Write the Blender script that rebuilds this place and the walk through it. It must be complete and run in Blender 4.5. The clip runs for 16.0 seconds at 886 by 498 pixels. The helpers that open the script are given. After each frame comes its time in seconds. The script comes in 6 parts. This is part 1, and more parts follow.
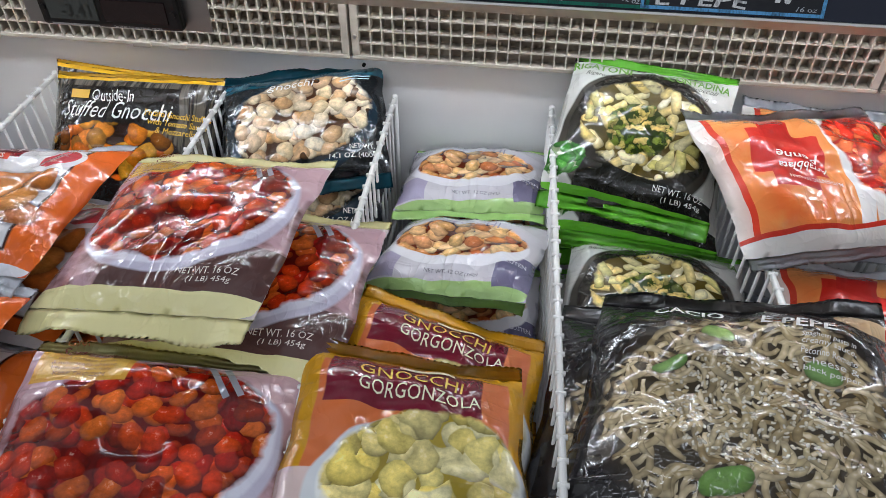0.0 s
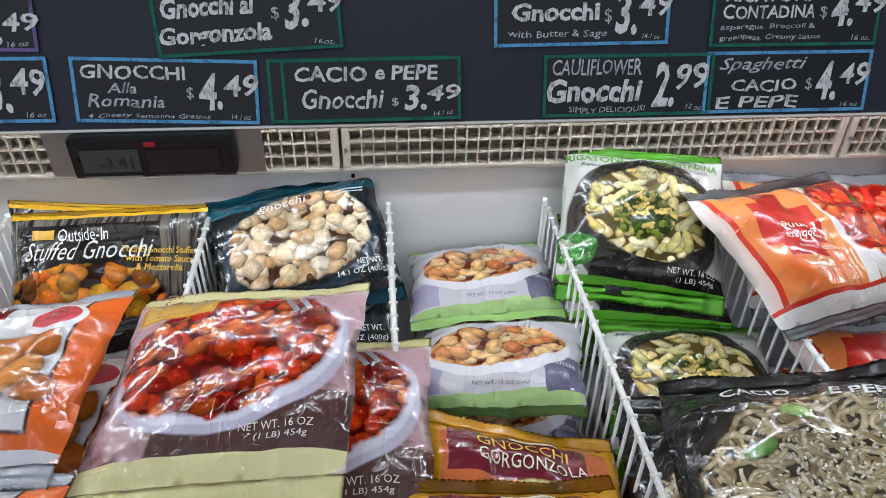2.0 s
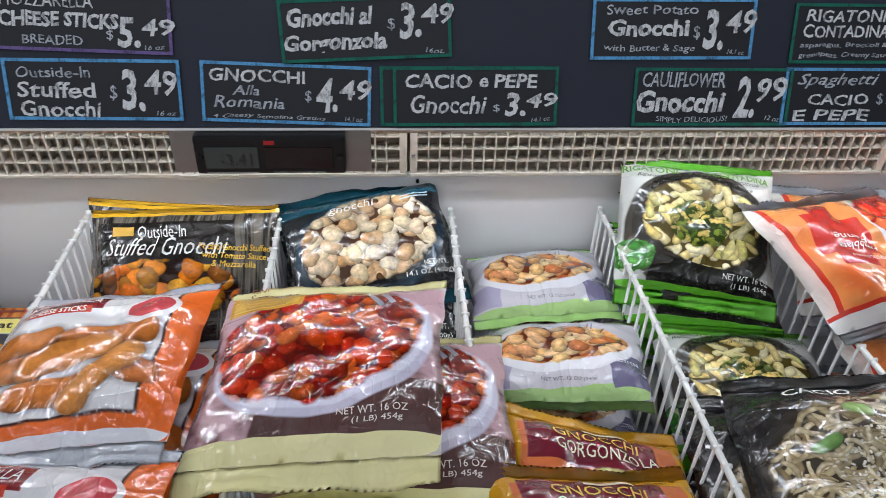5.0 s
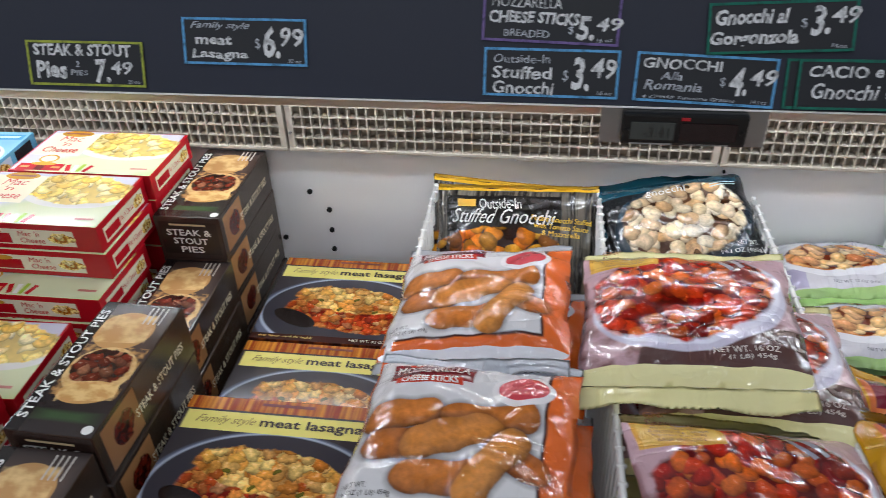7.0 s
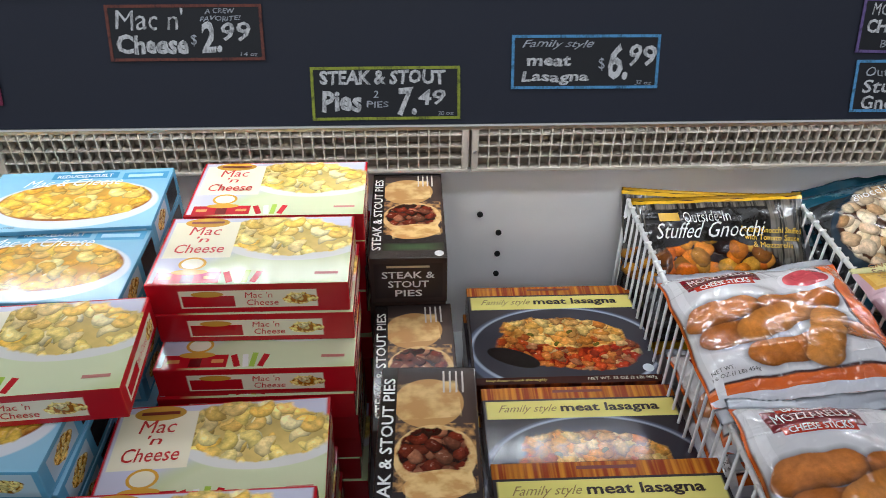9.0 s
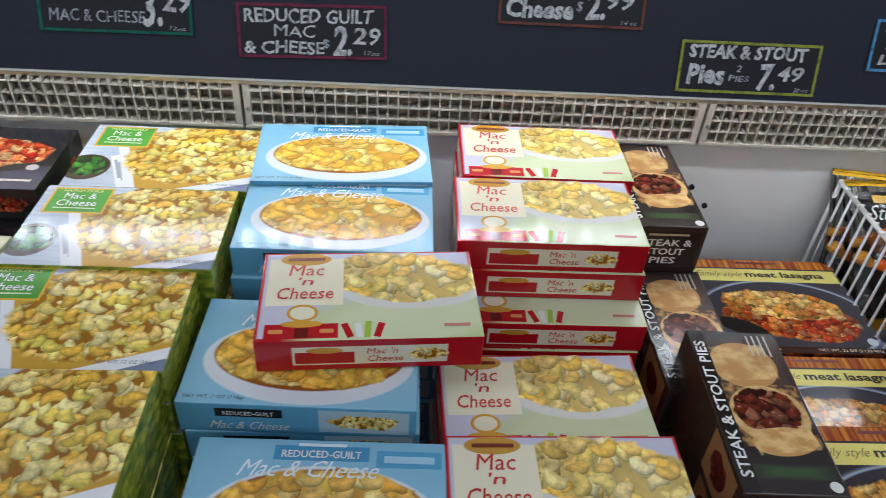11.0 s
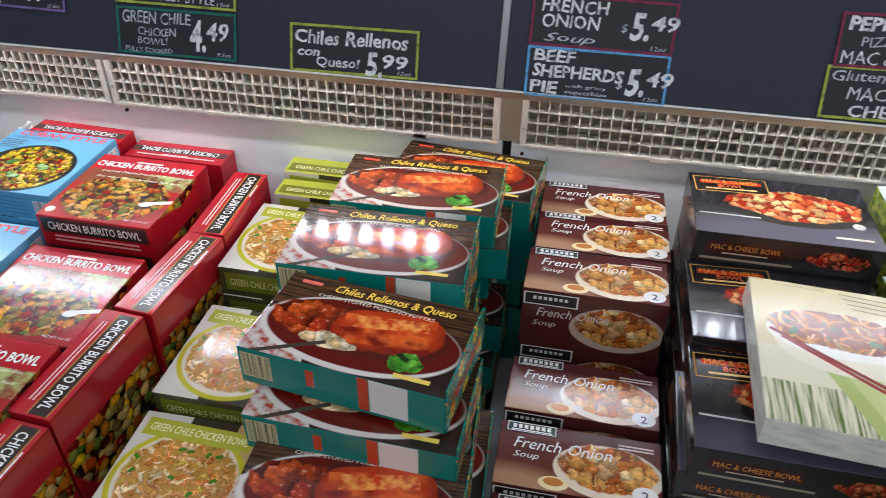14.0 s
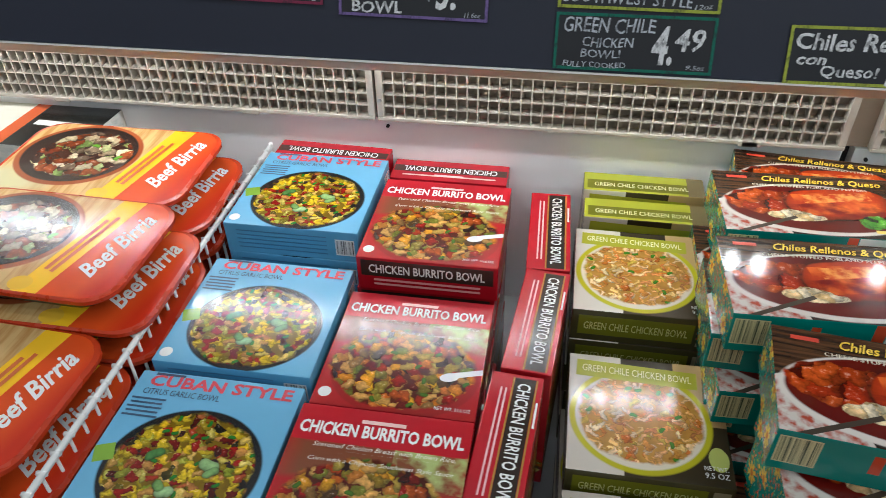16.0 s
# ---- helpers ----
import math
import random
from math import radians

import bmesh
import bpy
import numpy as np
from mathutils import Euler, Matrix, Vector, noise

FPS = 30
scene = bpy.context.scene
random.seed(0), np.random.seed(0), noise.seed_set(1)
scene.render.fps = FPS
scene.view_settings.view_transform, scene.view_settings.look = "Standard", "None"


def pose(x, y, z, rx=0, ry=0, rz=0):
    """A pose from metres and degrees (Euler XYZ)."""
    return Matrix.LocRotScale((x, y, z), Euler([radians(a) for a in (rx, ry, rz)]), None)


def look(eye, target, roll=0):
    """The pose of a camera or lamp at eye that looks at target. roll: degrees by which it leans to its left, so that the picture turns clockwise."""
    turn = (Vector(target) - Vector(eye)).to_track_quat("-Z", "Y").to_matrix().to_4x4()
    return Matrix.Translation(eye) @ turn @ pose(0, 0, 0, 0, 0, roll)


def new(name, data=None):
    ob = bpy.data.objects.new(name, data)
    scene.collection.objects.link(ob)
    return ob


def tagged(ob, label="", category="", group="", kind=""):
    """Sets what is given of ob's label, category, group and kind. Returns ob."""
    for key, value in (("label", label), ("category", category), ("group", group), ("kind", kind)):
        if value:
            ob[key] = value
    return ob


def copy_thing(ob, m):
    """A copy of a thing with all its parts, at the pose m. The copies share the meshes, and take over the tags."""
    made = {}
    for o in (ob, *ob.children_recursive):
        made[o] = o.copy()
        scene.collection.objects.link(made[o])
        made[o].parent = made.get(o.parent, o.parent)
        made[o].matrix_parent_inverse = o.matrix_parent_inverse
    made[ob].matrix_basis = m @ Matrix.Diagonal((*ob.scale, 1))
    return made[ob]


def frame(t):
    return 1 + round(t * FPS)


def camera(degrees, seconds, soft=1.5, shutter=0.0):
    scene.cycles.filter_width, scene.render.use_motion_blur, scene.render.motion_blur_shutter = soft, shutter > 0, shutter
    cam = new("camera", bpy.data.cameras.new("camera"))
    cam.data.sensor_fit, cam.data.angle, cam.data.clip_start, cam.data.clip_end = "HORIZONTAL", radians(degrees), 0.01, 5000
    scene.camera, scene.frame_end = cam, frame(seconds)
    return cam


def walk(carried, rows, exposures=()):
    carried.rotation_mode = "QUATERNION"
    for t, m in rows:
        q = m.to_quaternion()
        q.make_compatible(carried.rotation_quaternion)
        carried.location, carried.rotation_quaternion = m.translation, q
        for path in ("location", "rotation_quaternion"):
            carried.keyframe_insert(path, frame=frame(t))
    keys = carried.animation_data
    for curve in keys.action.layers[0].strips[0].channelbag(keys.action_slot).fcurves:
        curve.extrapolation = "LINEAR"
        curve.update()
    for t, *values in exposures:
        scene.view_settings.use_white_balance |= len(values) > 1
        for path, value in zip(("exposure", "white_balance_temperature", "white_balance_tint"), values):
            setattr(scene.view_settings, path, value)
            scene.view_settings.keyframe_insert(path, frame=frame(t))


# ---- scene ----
cam = camera(61.7, 16.0, soft=0.45, shutter=0.2)
PATH = [
    (0, (0.612, 0.69, 1.451), (0.433, 2.146, 0.092), 0.3),
    (0.5, (0.616, 0.691, 1.453), (0.47, 2.166, 0.11), -0.0),
    (1, (0.562, 0.705, 1.46), (0.496, 2.224, 0.161), -0.2),
    (1.5, (0.497, 0.722, 1.479), (0.536, 2.273, 0.217), 0.2),
    (2, (0.451, 0.725, 1.469), (0.596, 2.312, 0.259), 1.2),
    (2.5, (0.423, 0.71, 1.472), (0.64, 2.325, 0.312), 2.0),
    (3, (0.419, 0.708, 1.473), (0.657, 2.334, 0.332), 2.6),
    (3.2, (0.418, 0.709, 1.469), (0.659, 2.338, 0.333), 2.6),
    (5.3, (0.359, 0.68, 1.479), (0.437, 2.293, 0.299), 1.7),
    (5.5, (0.346, 0.661, 1.48), (0.376, 2.277, 0.302), 1.3),
    (6, (0.331, 0.592, 1.5), (0.24, 2.213, 0.331), 0.4),
    (6.5, (0.293, 0.538, 1.515), (0.099, 2.16, 0.362), -0.8),
    (7, (0.147, 0.542, 1.508), (-0.093, 2.167, 0.368), -1.8),
    (7.5, (0.004, 0.55, 1.516), (-0.217, 2.185, 0.385), -2.3),
    (8, (-0.075, 0.58, 1.504), (-0.227, 2.223, 0.373), -2.3),
    (8.2, (-0.119, 0.605, 1.501), (-0.23, 2.248, 0.366), -2.0),
    (10.3, (-0.528, 0.633, 1.511), (-0.272, 2.192, 0.284), 4.1),
    (10.5, (-0.555, 0.624, 1.51), (-0.327, 2.183, 0.278), 4.3),
    (11, (-0.625, 0.609, 1.509), (-0.517, 2.174, 0.269), 4.2),
    (11.5, (-0.693, 0.599, 1.497), (-0.735, 2.175, 0.267), 3.2),
    (12, (-0.797, 0.603, 1.498), (-0.988, 2.173, 0.274), 2.0),
    (12.5, (-0.957, 0.628, 1.498), (-1.231, 2.195, 0.286), 1.0),
    (13, (-1.101, 0.632, 1.494), (-1.392, 2.205, 0.293), 0.7),
    (13.5, (-1.263, 0.595, 1.508), (-1.557, 2.177, 0.319), 0.8),
    (14, (-1.384, 0.567, 1.504), (-1.688, 2.149, 0.319), 0.8),
    (14.5, (-1.472, 0.569, 1.5), (-1.834, 2.138, 0.314), 0.0),
    (15, (-1.606, 0.592, 1.494), (-1.985, 2.152, 0.301), -0.6),
    (15.5, (-1.726, 0.624, 1.486), (-2.082, 2.178, 0.279), -1.3),
    (16, (-1.839, 0.624, 1.475), (-2.116, 2.184, 0.256), -1.1),
]
walk(cam, [(t, look(eye, target, roll)) for t, eye, target, roll in PATH], exposures=[(0.0, -0.74, 6250, 13), (1.5, -0.66, 6220, 12), (3.0, -0.6, 6200, 12), (5.5, -0.66, 6250, 13), (7.0, -0.66, 6300, 13), (8.2, -0.76, 6300, 13), (10.5, -0.92, 6100, 12), (12.0, -1.0, 6050, 13), (13.5, -0.54, 6100, 15), (15.0, -0.42, 6350, 9), (16.0, -0.58, 6400, 8)])

# ---- light ----
world = bpy.data.worlds.new("store")
scene.world = world
world.use_nodes = True
world.node_tree.nodes["Background"].inputs[0].default_value = (0.85, 0.93, 1.0, 1)
world.node_tree.nodes["Background"].inputs[1].default_value = 0.12


def area_lamp(name, x, y, z, sx, sy, watts, target, colour=(0.89, 0.95, 1.0)):
    d = bpy.data.lights.new(name, "AREA")
    d.shape, d.size, d.size_y, d.energy, d.color = "RECTANGLE", sx, sy, watts, colour
    ob = new(name, d)
    ob.matrix_world = look((x, y, z), target)
    return tagged(ob, "long white ceiling light over the aisle", "light", "ceiling lights", "structure")


# fluorescent rows over the aisle, parallel to the cases
for k, (ly, w) in enumerate(((0.95, 15), (0.3, 15), (-0.55, 22), (-1.5, 34), (-2.5, 58))):
    area_lamp("ceiling_lamp", -0.8, ly, 2.94, 5.6, 0.05, w, (-0.8, ly + 0.001, 0))

# ---- node tools ----
DECK = 0.70


def link(nt, a, b):
    nt.links.new(a, b)


def node(nt, kind, inputs=None, **props):
    n = nt.nodes.new(kind)
    for k, v in props.items():
        if k == "operation":
            n.operation = v
        elif k == "data_type":
            n.data_type = v
        elif k == "blend_type":
            n.blend_type = v
        elif k == "voronoi_dimensions":
            n.voronoi_dimensions = v
        elif k == "rotation_type":
            n.rotation_type = v
        elif k == "vector_type":
            n.vector_type = v
        elif k == "node_tree":
            n.node_tree = v
    for k, v in (inputs or {}).items():
        if isinstance(v, bpy.types.NodeSocket):
            nt.links.new(v, n.inputs[k])
        else:
            n.inputs[k].default_value = v
    return n


def rgba(c):
    return (c[0], c[1], c[2], 1.0)


def lin(r, g, b):
    return tuple(((v / 255) / 12.92 if v <= 10 else ((v / 255 + 0.055) / 1.055) ** 2.4) for v in (r, g, b))


def mixed(nt, fac, a, b, blend="MIX"):
    n = node(nt, "ShaderNodeMix", data_type="RGBA", blend_type=blend)
    for k, v in ((0, fac), (6, a), (7, b)):
        if isinstance(v, bpy.types.NodeSocket):
            nt.links.new(v, n.inputs[k])
        else:
            n.inputs[k].default_value = rgba(v) if k else v
    return n.outputs[2]


def maths(nt, op, a, b=0.0, c=0.0):
    n = node(nt, "ShaderNodeMath", operation=op)
    for k, v in enumerate((a, b, c)):
        if isinstance(v, bpy.types.NodeSocket):
            nt.links.new(v, n.inputs[k])
        else:
            n.inputs[k].default_value = v
    return n.outputs[0]


def vmath(nt, op, a, b=(0, 0, 0)):
    n = node(nt, "ShaderNodeVectorMath", operation=op)
    for k, v in enumerate((a, b)):
        if isinstance(v, bpy.types.NodeSocket):
            nt.links.new(v, n.inputs[k])
        else:
            n.inputs[k].default_value = v
    return n


def plain(name, colour, rough=0.5, metal=0.0, vary=0.12, scale=30.0, bump=0.0, emit=0.0, coat=0.0):
    """A plain surface with a little variation in colour and gloss at two scales."""
    m = bpy.data.materials.new(name)
    m.use_nodes = True
    nt = m.node_tree
    p = nt.nodes["Principled BSDF"]
    co = node(nt, "ShaderNodeTexCoord").outputs["Object"]
    n1 = node(nt, "ShaderNodeTexNoise", {"Vector": co, "Scale": scale, "Detail": 4.0})
    n2 = node(nt, "ShaderNodeTexNoise", {"Vector": co, "Scale": scale * 0.15, "Detail": 2.0})
    f = maths(nt, "MULTIPLY", maths(nt, "ADD", n1.outputs[0], n2.outputs[0]), 0.5)
    dark = tuple(c * (1 - vary) for c in colour)
    lite = tuple(min(1, c * (1 + vary)) for c in colour)
    r = node(nt, "ShaderNodeMapRange", {"Value": f, "From Min": 0.3, "From Max": 0.7})
    link(nt, mixed(nt, r.outputs[0], dark, lite), p.inputs["Base Color"])
    rr = node(nt, "ShaderNodeMapRange", {"Value": f, "From Min": 0.3, "From Max": 0.7, "To Min": rough * 0.85, "To Max": min(1, rough * 1.15)})
    link(nt, rr.outputs[0], p.inputs["Roughness"])
    p.inputs["Metallic"].default_value = metal
    p.inputs["Coat Weight"].default_value = coat
    if bump:
        b = node(nt, "ShaderNodeBump", {"Height": n1.outputs[0], "Strength": bump, "Distance": 0.002})
        link(nt, b.outputs[0], p.inputs["Normal"])
    if emit:
        p.inputs["Emission Color"].default_value = rgba(colour)
        p.inputs["Emission Strength"].default_value = emit
    return m


# one node group draws scattered rounded food pieces for the printed photographs
def pieces_group():
    g = bpy.data.node_groups.new("food_pieces", "ShaderNodeTree")
    for nm, kind in (("Vector", "NodeSocketVector"), ("Scale", "NodeSocketFloat"), ("Len", "NodeSocketFloat"), ("Wid", "NodeSocketFloat"), ("Bend", "NodeSocketFloat")):
        g.interface.new_socket(nm, in_out="INPUT", socket_type=kind)
    for nm in ("Mask", "Shade", "Rand"):
        g.interface.new_socket(nm, in_out="OUTPUT", socket_type="NodeSocketFloat")
    gi, go = node(g, "NodeGroupInput"), node(g, "NodeGroupOutput")
    vec, sc = gi.outputs["Vector"], gi.outputs["Scale"]
    vo = node(g, "ShaderNodeTexVoronoi", {"Vector": vec, "Scale": sc, "Randomness": 0.85}, voronoi_dimensions="2D")
    loc = vmath(g, "SUBTRACT", vec, vo.outputs["Position"]).outputs[0]
    sl = node(g, "ShaderNodeVectorMath", {0: loc}, operation="SCALE")
    link(g, sc, sl.inputs["Scale"])
    col = node(g, "ShaderNodeSeparateColor", {0: vo.outputs["Color"]})
    rot = node(g, "ShaderNodeVectorRotate", {"Vector": sl.outputs[0], "Angle": maths(g, "MULTIPLY", col.outputs[0], 6.283)}, rotation_type="Z_AXIS")
    xy = node(g, "ShaderNodeSeparateXYZ", {0: rot.outputs[0]})
    raw = node(g, "ShaderNodeSeparateXYZ", {0: sl.outputs[0]})
    x, y = xy.outputs[0], xy.outputs[1]
    y2 = maths(g, "SUBTRACT", maths(g, "ADD", y, maths(g, "MULTIPLY", gi.outputs["Bend"], maths(g, "MULTIPLY", x, x))), maths(g, "MULTIPLY", gi.outputs["Bend"], 0.06))
    ax = maths(g, "MAXIMUM", maths(g, "SUBTRACT", maths(g, "ABSOLUTE", x), gi.outputs["Len"]), 0.0)
    d = maths(g, "DIVIDE", maths(g, "SQRT", maths(g, "ADD", maths(g, "MULTIPLY", ax, ax), maths(g, "MULTIPLY", y2, y2))), gi.outputs["Wid"])
    mk = node(g, "ShaderNodeMapRange", {"Value": d, "From Min": 0.92, "From Max": 1.04, "To Min": 1.0, "To Max": 0.0})
    sh = maths(g, "SUBTRACT", 1.08, maths(g, "MULTIPLY", 0.5, maths(g, "MULTIPLY", d, d)))
    sh = maths(g, "ADD", sh, maths(g, "MULTIPLY", 0.55, maths(g, "SUBTRACT", raw.outputs[1], maths(g, "MULTIPLY", 0.4, raw.outputs[0]))))
    link(g, mk.outputs[0], go.inputs["Mask"]), link(g, sh, go.inputs["Shade"]), link(g, col.outputs[1], go.inputs["Rand"])
    return g


PIECES = pieces_group()


def print_mat(name, base, layers, rough=0.25, film=False, vary=0.06):
    """Printed packaging: flat shapes and food pictures laid over one another in the print's own coordinates (width = 1)."""
    m = bpy.data.materials.new(name)
    m.use_nodes = True
    nt = m.node_tree
    p = nt.nodes["Principled BSDF"]
    tc = node(nt, "ShaderNodeTexCoord")
    uv, co = tc.outputs["UV"], tc.outputs["Object"]
    ns = node(nt, "ShaderNodeTexNoise", {"Vector": uv, "Scale": 6.0, "Detail": 5.0})
    wob = node(nt, "ShaderNodeTexNoise", {"Vector": uv, "Scale": 9.0, "Detail": 3.0})
    col = mixed(nt, ns.outputs[0], tuple(c * (1 - vary) for c in base), tuple(min(1, c * (1 + vary)) for c in base))

    def at(cx, cy, rx, ry, ang, shake=0.0):
        v = uv
        if shake:
            off = vmath(nt, "SUBTRACT", wob.outputs["Color"], (0.5, 0.5, 0.5)).outputs[0]
            sc = node(nt, "ShaderNodeVectorMath", {0: off}, operation="SCALE")
            sc.inputs["Scale"].default_value = shake
            v = vmath(nt, "ADD", uv, sc.outputs[0]).outputs[0]
        v = vmath(nt, "MULTIPLY", v, (1, 1, 0)).outputs[0]
        mp = node(nt, "ShaderNodeMapping", {"Vector": v, "Location": (cx, cy, 0), "Rotation": (0, 0, radians(ang)), "Scale": (rx, ry, 1)}, vector_type="TEXTURE")
        return mp.outputs[0]

    def fade(v, soft):
        return node(nt, "ShaderNodeMapRange", {"Value": v, "From Min": 1 - soft, "From Max": 1 + soft, "To Min": 1.0, "To Max": 0.0}).outputs[0]

    for ly in layers:
        kind = ly[0]
        if kind == "ell":
            _, cx, cy, rx, ry, ang, c = ly[:7]
            col = mixed(nt, fade(vmath(nt, "LENGTH", at(cx, cy, rx, ry, ang)).outputs["Value"], ly[7] if len(ly) > 7 else 0.015), col, c)
        elif kind == "rect":
            _, cx, cy, rx, ry, ang, c = ly[:7]
            s = node(nt, "ShaderNodeSeparateXYZ", {0: vmath(nt, "ABSOLUTE", at(cx, cy, rx, ry, ang)).outputs[0]})
            col = mixed(nt, fade(maths(nt, "MAXIMUM", s.outputs[0], s.outputs[1]), ly[7] if len(ly) > 7 else 0.01), col, c)
        elif kind == "grain":
            _, cx, cy, rx, ry, ang, c, sx, sy = ly
            s = node(nt, "ShaderNodeSeparateXYZ", {0: vmath(nt, "ABSOLUTE", at(cx, cy, rx, ry, ang)).outputs[0]})
            st = node(nt, "ShaderNodeTexNoise", {"Vector": vmath(nt, "MULTIPLY", uv, (sx, sy, 1)).outputs[0], "Scale": 1.0, "Detail": 4.0})
            k = node(nt, "ShaderNodeMapRange", {"Value": st.outputs[0], "From Min": 0.42, "From Max": 0.62})
            col = mixed(nt, maths(nt, "MULTIPLY", k.outputs[0], fade(maths(nt, "MAXIMUM", s.outputs[0], s.outputs[1]), 0.01)), col, c)
        elif kind == "strands":
            _, cx, cy, rx, ry, ang, dark, lite, sc = ly
            mask = fade(vmath(nt, "LENGTH", at(cx, cy, rx, ry, ang, 0.14)).outputs["Value"], 0.05)
            rot = node(nt, "ShaderNodeMapping", {"Vector": uv, "Rotation": (0, 0, radians(ang))})
            wv = node(nt, "ShaderNodeTexWave", {"Vector": rot.outputs[0], "Scale": sc, "Distortion": 16.0, "Detail": 2.0, "Detail Scale": 0.9, "Detail Roughness": 0.5}, )
            hole = node(nt, "ShaderNodeTexNoise", {"Vector": uv, "Scale": sc * 0.8, "Detail": 3.0})
            k = node(nt, "ShaderNodeMapRange", {"Value": wv.outputs["Fac"], "From Min": 0.12, "From Max": 0.8})
            show = node(nt, "ShaderNodeMapRange", {"Value": hole.outputs[0], "From Min": 0.40, "From Max": 0.46})
            col = mixed(nt, maths(nt, "MULTIPLY", mask, show.outputs[0]), col, mixed(nt, k.outputs[0], dark, lite))
        elif kind == "cap":
            _, cx, cy, rx, ry, ang, c, tex = ly
            s = node(nt, "ShaderNodeSeparateXYZ", {0: at(cx, cy, 1, 1, ang, 0.03)})
            ax = maths(nt, "MAXIMUM", maths(nt, "SUBTRACT", maths(nt, "ABSOLUTE", s.outputs[0]), rx - ry), 0.0)
            d = maths(nt, "DIVIDE", maths(nt, "SQRT", maths(nt, "ADD", maths(nt, "MULTIPLY", ax, ax), maths(nt, "MULTIPLY", s.outputs[1], s.outputs[1]))), ry)
            ro = node(nt, "ShaderNodeTexNoise", {"Vector": uv, "Scale": tex, "Detail": 5.0, "Roughness": 0.65})
            sh = maths(nt, "MULTIPLY", maths(nt, "SUBTRACT", 1.1, maths(nt, "MULTIPLY", 0.55, maths(nt, "MULTIPLY", d, d))), maths(nt, "ADD", 0.35, maths(nt, "MULTIPLY", ro.outputs[0], 1.3)))
            sh = maths(nt, "ADD", sh, maths(nt, "MULTIPLY", 0.25, maths(nt, "DIVIDE", s.outputs[1], ry)))
            lit = node(nt, "ShaderNodeVectorMath", {0: c}, operation="SCALE")
            link(nt, maths(nt, "MAXIMUM", sh, 0.08), lit.inputs["Scale"])
            col = mixed(nt, node(nt, "ShaderNodeMapRange", {"Value": d, "From Min": 1.0, "From Max": 1.35, "To Min": 0.55, "To Max": 0.0}).outputs[0], col, (0.02, 0.012, 0.01))
            col = mixed(nt, fade(d, 0.04), col, lit.outputs[0])
        elif kind == "food":
            _, cx, cy, rx, ry, ang, under, tones, sc, ln, wd, bend = ly[:12]
            herb = ly[12] if len(ly) > 12 else None
            mask = fade(vmath(nt, "LENGTH", at(cx, cy, rx, ry, ang, 0.10)).outputs["Value"], 0.03)
            bg = node(nt, "ShaderNodeTexNoise", {"Vector": uv, "Scale": sc * 0.9, "Detail": 4.0})
            pic = mixed(nt, bg.outputs[0], tuple(c * 0.45 for c in under), tuple(min(1, c * 1.25) for c in under)) if under else col
            rough_cut = 0.22 if bend > 1.1 or not under or sc < 10.6 else 1.3
            cut = node(nt, "ShaderNodeTexNoise", {"Vector": uv, "Scale": sc * 1.1, "Detail": 3.0, "Roughness": 0.6})
            patch = node(nt, "ShaderNodeTexNoise", {"Vector": uv, "Scale": sc * 0.3, "Detail": 2.0})
            uneven = node(nt, "ShaderNodeMapRange", {"Value": patch.outputs[0], "From Min": 0.32, "From Max": 0.68, "To Min": 0.72, "To Max": 1.22})
            for k in range(3):
                v = vmath(nt, "ADD", uv, (0.37 * k + 0.11, 0.53 * k + 0.2, 0)).outputs[0]
                warp = node(nt, "ShaderNodeVectorMath", {0: vmath(nt, "SUBTRACT", cut.outputs["Color"], (0.5, 0.5, 0.5)).outputs[0]}, operation="SCALE")
                warp.inputs["Scale"].default_value = rough_cut / sc
                v = vmath(nt, "MULTIPLY", vmath(nt, "ADD", v, warp.outputs[0]).outputs[0], (1, 1, 0)).outputs[0]
                gr = node(nt, "ShaderNodeGroup", node_tree=PIECES)
                link(nt, v, gr.inputs["Vector"])
                for nm, val in (("Scale", sc * (1.12, 1.0, 0.9)[k]), ("Len", ln), ("Wid", wd), ("Bend", bend)):
                    gr.inputs[nm].default_value = val
                ramp = node(nt, "ShaderNodeValToRGB", {0: gr.outputs["Rand"]})
                e = ramp.color_ramp.elements
                e[0].color, e[1].color = rgba(tones[0]), rgba(tones[-1])
                for q, tn in enumerate(tones[1:-1]):
                    e.new((q + 1) / (len(tones) - 1)).color = rgba(tn)
                fine = node(nt, "ShaderNodeTexNoise", {"Vector": uv, "Scale": sc * 3.0, "Detail": 6.0 if under else 1.0, "Roughness": 0.66})
                sh = maths(nt, "MULTIPLY", maths(nt, "MAXIMUM", gr.outputs["Shade"], 0.12), maths(nt, "ADD", 0.20, maths(nt, "MULTIPLY", fine.outputs[0], 1.55)))
                sh = maths(nt, "MULTIPLY", sh, uneven.outputs[0])
                lit = node(nt, "ShaderNodeVectorMath", {0: ramp.outputs[0]}, operation="SCALE")
                link(nt, sh, lit.inputs["Scale"])
                pic = mixed(nt, gr.outputs["Mask"], pic, lit.outputs[0])
                spark = node(nt, "ShaderNodeMapRange", {"Value": maths(nt, "MULTIPLY", gr.outputs["Shade"], fine.outputs[0]), "From Min": 0.62, "From Max": 0.76, "To Min": 0.0, "To Max": 0.45})
                pic = mixed(nt, maths(nt, "MULTIPLY", spark.outputs[0], gr.outputs["Mask"]), pic, (0.85, 0.8, 0.68))
